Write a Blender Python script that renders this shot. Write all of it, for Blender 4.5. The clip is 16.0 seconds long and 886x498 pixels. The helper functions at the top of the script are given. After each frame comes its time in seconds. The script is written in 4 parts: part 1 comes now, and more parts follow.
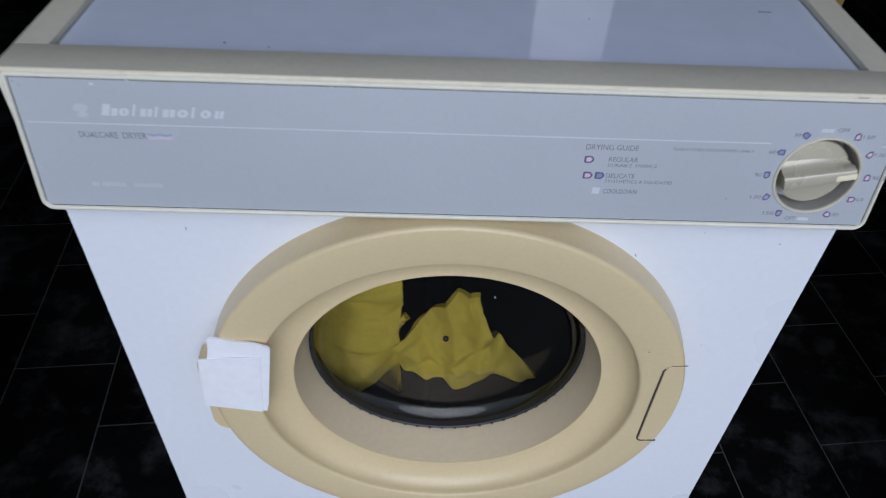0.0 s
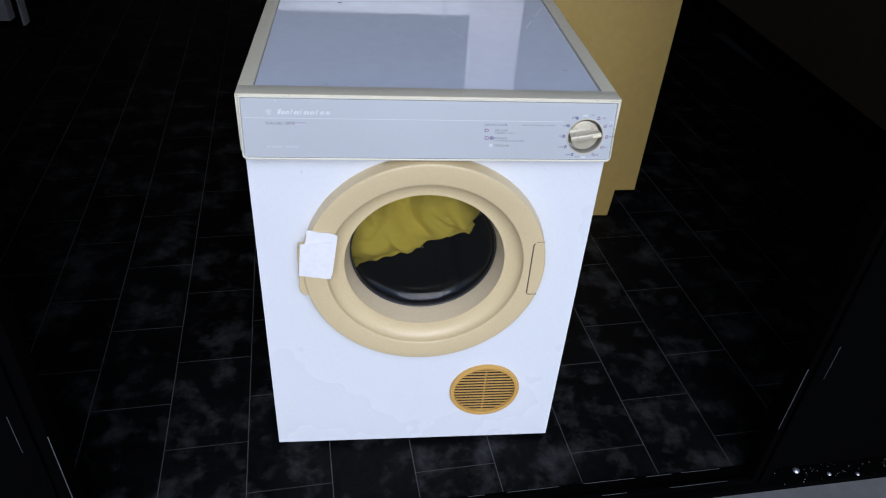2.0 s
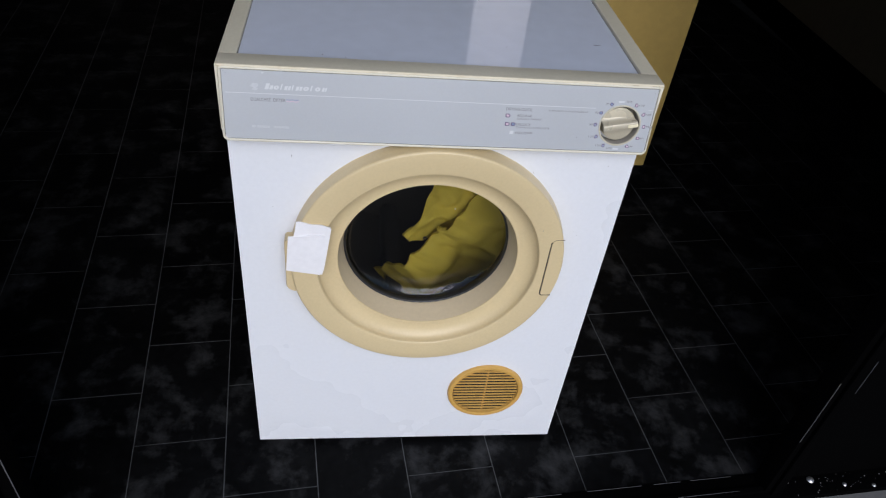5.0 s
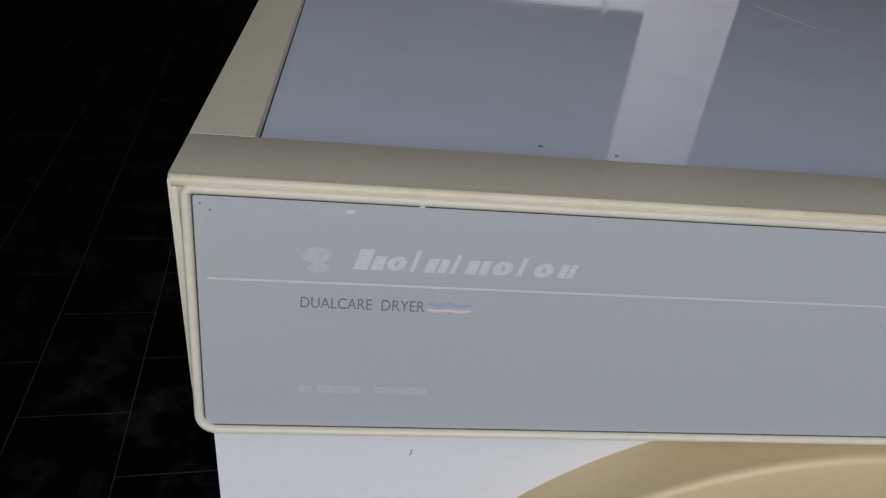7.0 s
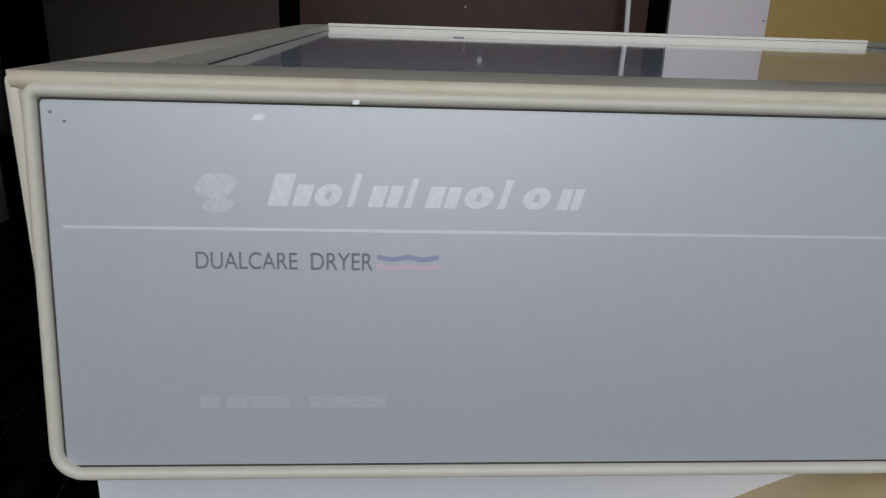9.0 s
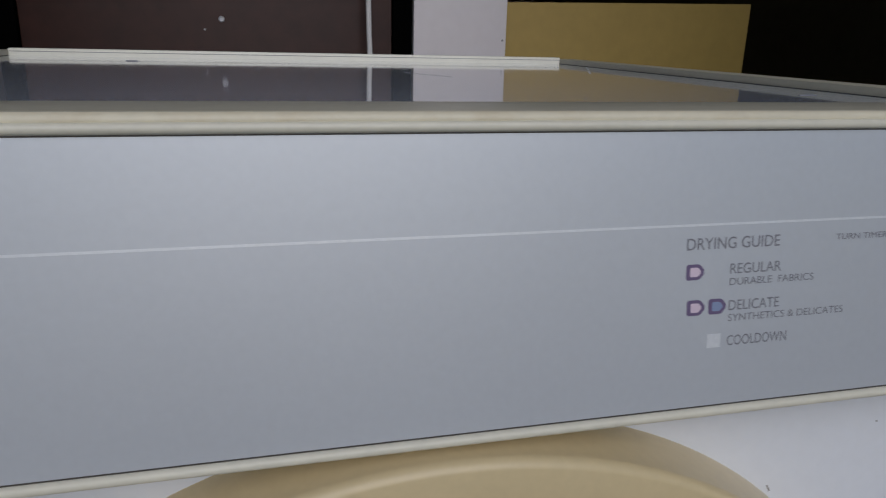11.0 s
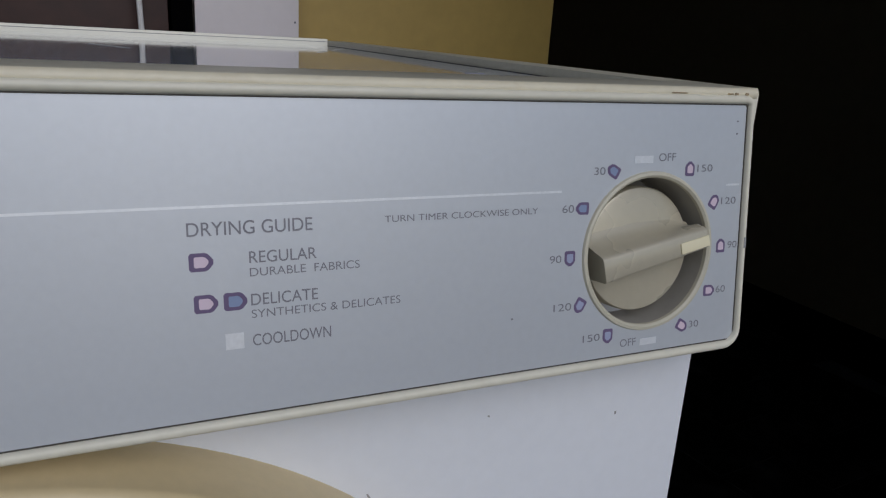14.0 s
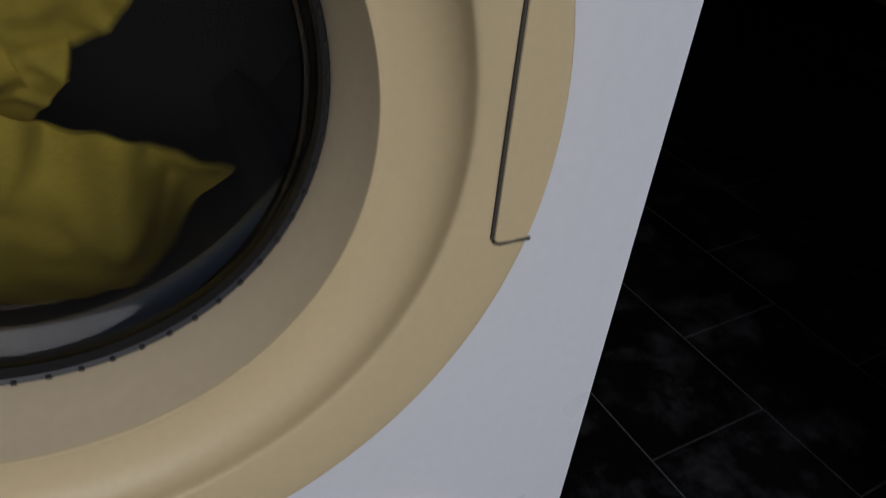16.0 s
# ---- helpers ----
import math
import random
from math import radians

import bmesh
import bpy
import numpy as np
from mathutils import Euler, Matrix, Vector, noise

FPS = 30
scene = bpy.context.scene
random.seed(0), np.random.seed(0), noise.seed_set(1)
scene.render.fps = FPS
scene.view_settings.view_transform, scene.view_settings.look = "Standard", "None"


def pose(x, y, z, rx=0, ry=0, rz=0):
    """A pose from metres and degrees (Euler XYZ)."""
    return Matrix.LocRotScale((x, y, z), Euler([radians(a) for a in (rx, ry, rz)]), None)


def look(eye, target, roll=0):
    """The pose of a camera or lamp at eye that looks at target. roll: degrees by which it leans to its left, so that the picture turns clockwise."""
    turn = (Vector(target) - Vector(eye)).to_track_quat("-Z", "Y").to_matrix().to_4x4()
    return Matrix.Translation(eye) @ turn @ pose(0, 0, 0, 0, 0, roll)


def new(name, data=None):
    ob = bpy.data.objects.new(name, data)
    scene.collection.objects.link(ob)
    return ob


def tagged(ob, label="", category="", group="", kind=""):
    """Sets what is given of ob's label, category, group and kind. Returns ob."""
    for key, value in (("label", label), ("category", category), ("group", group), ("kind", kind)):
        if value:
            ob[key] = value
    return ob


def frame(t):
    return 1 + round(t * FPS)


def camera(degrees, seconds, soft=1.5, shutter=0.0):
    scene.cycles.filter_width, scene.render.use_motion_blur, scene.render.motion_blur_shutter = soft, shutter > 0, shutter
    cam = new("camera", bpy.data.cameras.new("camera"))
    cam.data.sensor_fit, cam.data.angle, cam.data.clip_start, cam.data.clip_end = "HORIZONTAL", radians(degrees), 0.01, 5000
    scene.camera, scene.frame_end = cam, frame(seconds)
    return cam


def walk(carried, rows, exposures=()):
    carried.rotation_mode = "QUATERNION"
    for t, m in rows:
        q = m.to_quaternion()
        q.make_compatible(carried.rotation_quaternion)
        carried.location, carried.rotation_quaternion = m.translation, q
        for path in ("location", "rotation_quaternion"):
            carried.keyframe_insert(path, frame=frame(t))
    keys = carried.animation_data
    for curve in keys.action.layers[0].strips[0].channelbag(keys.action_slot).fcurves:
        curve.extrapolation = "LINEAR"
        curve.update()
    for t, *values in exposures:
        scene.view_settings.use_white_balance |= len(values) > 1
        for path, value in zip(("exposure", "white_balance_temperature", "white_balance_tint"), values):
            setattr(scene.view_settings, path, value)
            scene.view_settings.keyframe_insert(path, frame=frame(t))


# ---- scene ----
cam = camera(63.6, 16.0, soft=1.15, shutter=0.2)
PATH = [
    (0, (-0.025, -0.383, 0.994), (0.034, 1.079, -0.37), 3.0),
    (0.5, (-0.034, -0.535, 1.126), (-0.034, 0.938, -0.226), 0.2),
    (1, (-0.072, -0.78, 1.176), (0.036, 0.798, -0.048), 1.1),
    (1.5, (-0.1, -0.928, 1.199), (0.125, 0.663, 0.008), 5.4),
    (2, (-0.098, -0.961, 1.204), (0.115, 0.645, 0.031), 4.1),
    (2.5, (-0.084, -0.979, 1.205), (0.124, 0.653, 0.068), 3.4),
    (3, (-0.086, -0.974, 1.204), (0.133, 0.675, 0.093), 2.9),
    (5.3, (-0.123, -0.723, 1.161), (0.135, 0.739, -0.179), 8.4),
    (5.5, (-0.122, -0.643, 1.148), (0.064, 0.797, -0.227), 7.8),
    (6, (-0.173, -0.43, 1.078), (-0.061, 1.137, -0.161), 6.0),
    (6.5, (-0.21, -0.283, 0.968), (-0.005, 1.294, -0.245), 7.4),
    (7, (-0.223, -0.197, 0.884), (0.013, 1.456, -0.216), 7.3),
    (7.5, (-0.226, -0.168, 0.828), (-0.084, 1.607, -0.083), 5.9),
    (8, (-0.209, -0.171, 0.792), (-0.156, 1.699, 0.086), 2.0),
    (8.2, (-0.208, -0.166, 0.789), (-0.149, 1.711, 0.103), 1.9),
    (10.3, (-0.112, -0.186, 0.794), (0.212, 1.705, 0.227), 0.9),
    (10.5, (-0.093, -0.19, 0.794), (0.263, 1.692, 0.219), 0.6),
    (11, (-0.05, -0.195, 0.795), (0.433, 1.66, 0.226), 1.4),
    (11.5, (-0.016, -0.191, 0.789), (0.543, 1.64, 0.209), 1.8),
    (12, (0.006, -0.192, 0.79), (0.655, 1.613, 0.225), 2.1),
    (12.5, (0.032, -0.197, 0.787), (0.797, 1.56, 0.213), 3.9),
    (13, (0.053, -0.198, 0.788), (0.859, 1.543, 0.225), 3.9),
    (13.5, (0.058, -0.203, 0.79), (0.857, 1.544, 0.232), 3.5),
    (14, (0.064, -0.2, 0.788), (0.867, 1.54, 0.213), 3.3),
    (14.5, (0.064, -0.207, 0.766), (0.824, 1.522, 0.107), 3.4),
    (15, (0.065, -0.216, 0.752), (0.808, 1.488, 0.013), 3.7),
    (15.2, (0.067, -0.223, 0.734), (0.805, 1.455, -0.065), 4.0),
    (15.5, (0.073, -0.233, 0.688), (0.767, 1.439, -0.162), 3.4),
    (15.8, (0.067, -0.237, 0.636), (0.703, 1.303, -0.47), 4.7),
    (16, (0.058, -0.222, 0.585), (0.767, 1.23, -0.594), 5.5),
]
EXPOSURES = [(0, -0.29, 5620, 13), (1.5, 0.06, 5600, 14), (3, 0.06, 5960, 14), (5.5, -0.09, 6260, 14), (6.5, -0.24, 6460, 13), (7, -0.5, 6430, 11.5), (7.5, -0.93, 6300, 10.5), (8, -0.71, 6240, 11), (10.5, -0.87, 6240, 13), (11, -0.87, 6210, 13), (14, -0.86, 6140, 13), (15, -0.87, 6230, 14), (16, -1.05, 6300, 15)]
walk(cam, [(t, look(eye, target, roll)) for t, eye, target, roll in PATH], EXPOSURES)

# ---- light ----
SUN_EL, SUN_AZ = radians(33), radians(178)
world = bpy.data.worlds.new("sky")
scene.world = world
world.use_nodes = True
wn = world.node_tree.nodes
sky = wn.new("ShaderNodeTexSky")
sky.sky_type, sky.sun_disc, sky.sun_elevation, sky.sun_rotation = "NISHITA", False, SUN_EL, SUN_AZ
sky.air_density, sky.dust_density, sky.ozone_density = 1.0, 1.0, 2.0
wn["Background"].inputs["Strength"].default_value = 0.11
world.node_tree.links.new(sky.outputs["Color"], wn["Background"].inputs["Color"])
lamp = bpy.data.lights.new("sun", "SUN")
lamp.energy, lamp.angle, lamp.color = 2.0, radians(55), (1.0, 0.985, 0.96)
sun = new("sun", lamp)
way = Vector((math.sin(SUN_AZ) * math.cos(SUN_EL), math.cos(SUN_AZ) * math.cos(SUN_EL), math.sin(SUN_EL)))
sun.matrix_world = look(way * 20, (0, 0, 0))


# ---- materials ----
def mat(name, base, rough=0.5, metal=0.0, vary=0.08, grain=60.0, bump=0.05, stain=4.0, coat=0.0, spec=0.5, islands=False, pieces=False):
    """A surface whose colour and gloss vary at two scales, with fine relief."""
    m = bpy.data.materials.new(name)
    m.use_nodes = True
    nt, n = m.node_tree, m.node_tree.nodes
    link, b = nt.links.new, n["Principled BSDF"]
    co = n.new("ShaderNodeTexCoord")
    fine, wide = n.new("ShaderNodeTexNoise"), n.new("ShaderNodeTexNoise")
    fine.inputs["Scale"].default_value, fine.inputs["Detail"].default_value = grain, 6
    wide.inputs["Scale"].default_value, wide.inputs["Detail"].default_value = stain, 4
    for t in (fine, wide):
        link(co.outputs["Object"], t.inputs["Vector"])
    mixed = n.new("ShaderNodeMath")
    mixed.operation = "ADD"
    link(fine.outputs["Fac"], mixed.inputs[0])
    link(wide.outputs["Fac"], mixed.inputs[1])
    span = n.new("ShaderNodeMapRange")
    span.inputs["From Min"].default_value, span.inputs["From Max"].default_value = 0.6, 1.4
    span.inputs["To Min"].default_value, span.inputs["To Max"].default_value = 1 - vary, 1 + vary
    link(mixed.outputs[0], span.inputs["Value"])
    last = span.outputs["Result"]
    if pieces:
        info, r = n.new("ShaderNodeObjectInfo"), n.new("ShaderNodeMapRange")
        r.inputs["To Min"].default_value, r.inputs["To Max"].default_value = 0.7, 1.3
        link(info.outputs["Random"], r.inputs["Value"])
        mul = n.new("ShaderNodeMath")
        mul.operation = "MULTIPLY"
        link(last, mul.inputs[0])
        link(r.outputs["Result"], mul.inputs[1])
        last = mul.outputs[0]
    tint = n.new("ShaderNodeVectorMath")
    tint.operation = "SCALE"
    tint.inputs[0].default_value = base
    link(last, tint.inputs["Scale"])
    link(tint.outputs["Vector"], b.inputs["Base Color"])
    gl = n.new("ShaderNodeMapRange")
    gl.inputs["To Min"].default_value, gl.inputs["To Max"].default_value = rough * 0.8, min(1, rough * 1.2)
    link(wide.outputs["Fac"], gl.inputs["Value"])
    link(gl.outputs["Result"], b.inputs["Roughness"])
    b.inputs["Metallic"].default_value = metal
    b.inputs["Specular IOR Level"].default_value = spec
    b.inputs["Coat Weight"].default_value = coat
    b.inputs["Coat Roughness"].default_value = 0.06
    if bump:
        bp = n.new("ShaderNodeBump")
        bp.inputs["Strength"].default_value, bp.inputs["Distance"].default_value = bump, 0.002
        link(fine.outputs["Fac"], bp.inputs["Height"])
        link(bp.outputs["Normal"], b.inputs["Normal"])
    return m


WHITE = mat("white_enamel", (0.765, 0.78, 0.81), 0.28, vary=0.03, grain=150, bump=0.04, stain=3, spec=0.4)
BEZEL = mat("cream_surround_plastic", (0.70, 0.665, 0.54), 0.36, vary=0.07, grain=220, bump=0.05, stain=9)
CREAM = mat("aged_cream_plastic", (0.55, 0.515, 0.40), 0.4, vary=0.07, grain=220, bump=0.06, stain=9)
GREYED = mat("greyed_plastic", (0.67, 0.55, 0.36), 0.40, vary=0.05, grain=180, bump=0.04, stain=8)
BEIGE = mat("beige_plastic", (0.66, 0.53, 0.305), 0.30, vary=0.05, grain=260, bump=0.05, stain=6)
PANEL = mat("silver_grey_facing", (0.545, 0.57, 0.60), 0.40, metal=0.35, spec=0.5, vary=0.03, grain=400, bump=0.0, stain=5)
TOP = mat("glossy_laminate", (0.64, 0.69, 0.785), 0.05, vary=0.05, grain=40, bump=0.006, stain=2.5, spec=0.6, coat=0.6)
KNOB = mat("satin_champagne_plastic", (0.50, 0.455, 0.345), 0.27, metal=0.2, vary=0.05, grain=300, bump=0.03, stain=20)
WELLSHADE = mat("shaded_well_plastic", (0.34, 0.32, 0.28), 0.5, vary=0.1, grain=200, stain=20)
POINTER = mat("pale_pointer_paint", (0.80, 0.73, 0.50), 0.5, vary=0.03)
DARKGAP = mat("dark_gap", (0.06, 0.052, 0.042), 0.7)
INK = mat("grey_ink", (0.20, 0.20, 0.225), 0.6, vary=0.15, grain=900)
PALEINK = mat("white_ink", (0.73, 0.75, 0.77), 0.38, metal=0.34, vary=0.1, grain=700)
FAINT = mat("faded_ink", (0.63, 0.655, 0.68), 0.38, metal=0.36, vary=0.1, grain=700)
SCUFF = mat("grey_scuff", (0.30, 0.29, 0.28), 0.7, vary=0.3, grain=900)
RUST = mat("brown_worn_plastic", (0.38, 0.29, 0.17), 0.7, vary=0.4, grain=500)
PURPLE = mat("purple_ink", (0.14, 0.10, 0.19), 0.6)
PINK = mat("pink_ink", (0.68, 0.55, 0.63), 0.6)
BLUE = mat("blue_ink", (0.23, 0.29, 0.44), 0.6)
LILAC = mat("lilac_ink", (0.34, 0.37, 0.52), 0.6)
ORANGE = mat("yellowed_vent_plastic", (0.60, 0.35, 0.085), 0.42, vary=0.1, grain=180, stain=14)
RUBBER = mat("black_rubber", (0.02, 0.02, 0.021), 0.5)
# grey steel set near black: the shade inside the drum is in this colour
DIMSTEEL = mat("shaded_drum_steel", (0.034, 0.033, 0.032), 0.55, metal=0.0, vary=0.15, grain=90)
TOWEL = mat("yellow_terry", (0.74, 0.59, 0.095), 0.95, vary=0.16, grain=320, bump=0.5, stain=14, spec=0.1)
PAPER = mat("white_paper_tape", (0.84, 0.83, 0.84), 0.8, vary=0.04, grain=120, bump=0.15, stain=30)
TILE = mat("black_slate_tile", (0.0034, 0.0035, 0.0038), 0.5, vary=0.6, grain=60, bump=0.3, stain=9, pieces=True, spec=0.5)


def cloudy(m, high, scale):
    """Pale drifting clouds over a dark stone base."""
    nt, n = m.node_tree, m.node_tree.nodes
    geo, cloud, ramp, mix = (n.new("ShaderNode" + k) for k in ("NewGeometry", "TexNoise", "MapRange", "Mix"))
    cloud.inputs["Scale"].default_value, cloud.inputs["Detail"].default_value, cloud.inputs["Roughness"].default_value = scale, 9, 0.68
    cloud.inputs["Distortion"].default_value = 0.15
    nt.links.new(geo.outputs["Position"], cloud.inputs["Vector"])
    ramp.inputs["From Min"].default_value, ramp.inputs["From Max"].default_value = 0.50, 0.78
    nt.links.new(cloud.outputs["Fac"], ramp.inputs["Value"])
    mix.data_type = "RGBA"
    nt.links.new(ramp.outputs["Result"], mix.inputs["Factor"])
    b = n["Principled BSDF"]
    old = b.inputs["Base Color"].links[0].from_socket
    nt.links.new(old, mix.inputs["A"])
    mix.inputs["B"].default_value = (*high, 1)
    nt.links.new(mix.outputs["Result"], b.inputs["Base Color"])


cloudy(TILE, (0.048, 0.049, 0.050), 10.0)
EDGE = mat("worn_cream_edge", (0.70, 0.64, 0.48), 0.38, vary=0.06, grain=240, bump=0.08, stain=20)
cloudy(EDGE, (0.58, 0.47, 0.30), 26.0)
RAIL = mat("pale_cream_plastic", (0.80, 0.78, 0.68), 0.35, vary=0.05, grain=220, bump=0.05, stain=12)
GROUT = mat("grey_grout", (0.058, 0.060, 0.062), 0.8, vary=0.6, grain=90, stain=11)
BLACKALU = mat("black_painted_frame", (0.0012, 0.0012, 0.0013), 0.75, vary=0.3, grain=120, bump=0.05, spec=0.5)
BLACKALU.node_tree.nodes["Principled BSDF"].inputs["IOR"].default_value = 1.06
TILE.node_tree.nodes["Principled BSDF"].inputs["IOR"].default_value = 1.12
# worn metal on the threshold; on the jambs it paints edge highlights
BAREGLINT = mat("worn_glinting_edge", (0.09, 0.09, 0.092), 0.5, metal=0.2, vary=0.3, grain=150)
SCREW = mat("zinc_screw", (0.6, 0.6, 0.6), 0.35, metal=0.9)
# side walls: the room's dimness is put into these two dark colours
WALLSHADE = mat("shade_dark_plaster", (0.05, 0.042, 0.034), 0.85, vary=0.15, grain=30, stain=1.5)
BROWNSHADE = mat("shaded_brown_plaster", (0.12, 0.088, 0.045), 0.85, vary=0.15, grain=30, stain=1.5)
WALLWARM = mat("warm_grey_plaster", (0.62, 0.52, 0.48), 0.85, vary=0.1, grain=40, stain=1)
CEIL = mat("ceiling_paint", (0.60, 0.60, 0.59), 0.9, vary=0.06)
RENDER = mat("house_wall_render", (0.42, 0.40, 0.37), 0.9, vary=0.15, grain=60, bump=0.4, stain=2)
CONCRETE = mat("concrete", (0.13, 0.13, 0.127), 0.9, vary=0.2, grain=40, bump=0.4, stain=1.2)
WOOD = mat("dark_brown_board", (0.036, 0.012, 0.008), 0.5, vary=0.4, grain=45, bump=0.1, stain=5, spec=0.3)
MDF = mat("tan_board", (0.44, 0.31, 0.09), 0.5, vary=0.08, grain=55, bump=0.08, stain=3)
WHITEBOARD = mat("white_melamine", (0.72, 0.68, 0.70), 0.45, vary=0.04, grain=60, stain=3)
GREYALU = mat("grey_aluminium", (0.50, 0.50, 0.52), 0.5, metal=0.1, vary=0.15)
CORD = mat("white_cable", (0.72, 0.72, 0.72), 0.5)
LINEN = mat("white_laminate", (0.93, 0.92, 0.91), 0.25, vary=0.03, grain=80, bump=0.03)


def pane(name, tint, ior=1.5):
    m = bpy.data.materials.new(name)
    m.use_nodes = True
    nt, n = m.node_tree, m.node_tree.nodes
    n.remove(n["Principled BSDF"])
    clear, gloss, fr, mix = (n.new("ShaderNode" + k) for k in ("BsdfTransparent", "BsdfGlossy", "Fresnel", "MixShader"))
    clear.inputs["Color"].default_value = (*tint, 1)
    gloss.inputs["Roughness"].default_value = 0.04
    fr.inputs["IOR"].default_value = ior
    for a, b in ((fr.outputs[0], mix.inputs[0]), (clear.outputs[0], mix.inputs[1]), (gloss.outputs[0], mix.inputs[2]),
                 (mix.outputs[0], n["Material Output"].inputs["Surface"])):
        nt.links.new(a, b)
    return m


GLASS = pane("smoky_door_glass", (0.76, 0.76, 0.73), 1.52)


# ---- mesh tools ----
def mesh_of(bm, name, material, smooth=40):
    bmesh.ops.recalc_face_normals(bm, faces=bm.faces)
    if smooth:
        for f in bm.faces:
            f.smooth = True
        for e in bm.edges:
            e.smooth = len(e.link_faces) == 2 and e.calc_face_angle(0) < radians(smooth)
    me = bpy.data.meshes.new(name)
    bm.to_mesh(me)
    bm.free()
    me.materials.append(material)
    return me


def part(name, bm, material, parent=None, label="", smooth=40):
    ob = new(name, mesh_of(bm, name, material, smooth))
    if parent:
        ob.parent = parent
    return tagged(ob, label)


def thing(name, label, category, group="", kind="", at=(0, 0, 0)):
    ob = new(name)
    ob.empty_display_size = 0.05
    ob.location = at
    return tagged(ob, label, category, group, kind)


def block(*boxes, bevel=0.0, segs=2):
    """One mesh of boxes (x0, x1, y0, y1, z0, z1)."""
    bm = bmesh.new()
    for x0, x1, y0, y1, z0, z1 in boxes:
        m = Matrix.Translation(((x0 + x1) / 2, (y0 + y1) / 2, (z0 + z1) / 2)) @ Matrix.Diagonal((x1 - x0, y1 - y0, z1 - z0, 1))
        bmesh.ops.create_cube(bm, size=1, matrix=m)
    if bevel:
        bmesh.ops.bevel(bm, geom=list(bm.edges), offset=bevel, segments=segs, affect="EDGES", profile=0.6)
    return bm


def lathe(profile, x, z, segs=96, start=0.0, sweep=2 * math.pi):
    """Turns (radius, y) round an axis along y through x, z."""
    bm = bmesh.new()
    full = sweep > 6.28
    rows = []
    for r, y in profile:
        if r < 1e-5:
            rows.append([bm.verts.new((x, y, z))])
        else:
            rows.append([bm.verts.new((x + r * math.cos(start + sweep * i / segs), y, z + r * math.sin(start + sweep * i / segs)))
                         for i in range(segs if full else segs + 1)])
    for a, b in zip(rows, rows[1:]):
        for i in range(segs):
            j = (i + 1) % segs if full else i + 1
            quad = [a[i % len(a)], a[j % len(a)], b[j % len(b)], b[i % len(b)]]
            quad = [v for k, v in enumerate(quad) if v not in quad[:k]]
            if len(quad) > 2:
                bm.faces.new(quad)
    return bm


def plate(outline, y0, y1, bevel=0.0):
    """A plate with an outline in x, z between two depths."""
    bm = bmesh.new()
    f = bm.faces.new([bm.verts.new((x, y0, z)) for x, z in outline])
    out = bmesh.ops.extrude_face_region(bm, geom=[f])
    bmesh.ops.translate(bm, vec=(0, y1 - y0, 0), verts=[v for v in out["geom"] if isinstance(v, bmesh.types.BMVert)])
    if bevel:
        bmesh.ops.bevel(bm, geom=list(bm.edges), offset=bevel, segments=1, affect="EDGES")
    return bm


def rounded(x0, x1, z0, z1, radii, n=6):
    """A rectangle's outline with corner radii: bottom left, bottom right, top right, top left."""
    pts = []
    for (cx, cz, a), r in zip(((x0, z0, 180), (x1, z0, 270), (x1, z1, 0), (x0, z1, 90)), radii):
        ox, oz = cx + (r if cx == x0 else -r), cz + (r if cz == z0 else -r)
        pts += [(ox + r * math.cos(radians(a + 90 * i / n)), oz + r * math.sin(radians(a + 90 * i / n))) for i in range(n + 1)]
    return pts


def tube(points, r, segs=8):
    bm = bmesh.new()
    pts = [Vector(p) for p in points]
    rings = []
    for i, p in enumerate(pts):
        d = (pts[min(i + 1, len(pts) - 1)] - pts[max(i - 1, 0)]).normalized()
        a = d.orthogonal().normalized()
        b = d.cross(a)
        rings.append([bm.verts.new(p + r * (a * math.cos(k * 2 * math.pi / segs) + b * math.sin(k * 2 * math.pi / segs))) for k in range(segs)])
    for a, b in zip(rings, rings[1:]):
        best = min(range(segs), key=lambda s: (a[0].co - b[s].co).length)
        for k in range(segs):
            bm.faces.new([a[k], a[(k + 1) % segs], b[(k + 1 + best) % segs], b[(k + best) % segs]])
    bm.faces.new(rings[0])
    bm.faces.new(rings[-1])
    return bm


# ---- the place ----
EAST, WEST, NORTH, CEILING, DOOR_Y, LEFT, RIGHT = 1.80, -2.7, 4.25, 2.45, -0.09, -0.571, 0.676


def structure(name, bm, material, label, category):
    return tagged(part(name, bm, material, smooth=0), label, category, kind="structure")


# the doorway stands askew to the dryer
SKEW = 4.45
DOORWAY = pose(0, -0.143, 0, 0, 0, SKEW) @ Matrix.Translation((0, -DOOR_Y, 0))
bm = block((WEST, EAST, DOOR_Y, NORTH, -0.08, -0.0008))
for v in bm.verts:
    if v.co.y < 0:
        v.co.y = -0.163 + math.tan(radians(SKEW)) * v.co.x
floor = structure("floor", bm, GROUT, "black slate-look tiles with pale grout lines", "floor")
structure("wall_north", block((WEST - 0.1, EAST + 0.1, NORTH, NORTH + 0.1, -0.08, CEILING)), WALLWARM, "far wall of warm grey plaster in shade", "wall")
structure("wall_east", block((EAST, EAST + 0.1, -0.13, NORTH, -0.08, CEILING)), BROWNSHADE, "brown plaster side wall, its colour darkened to stand for shade", "wall")
structure("wall_west", block((WEST - 0.1, WEST, -0.42, NORTH, -0.08, CEILING)), WALLSHADE, "plaster side wall with shade painted into its near-black colour", "wall")
structure("ceiling", block((WEST - 0.1, EAST + 0.1, -0.42, NORTH + 0.1, CEILING, CEILING + 0.1)), CEIL, "plain painted ceiling", "ceiling")
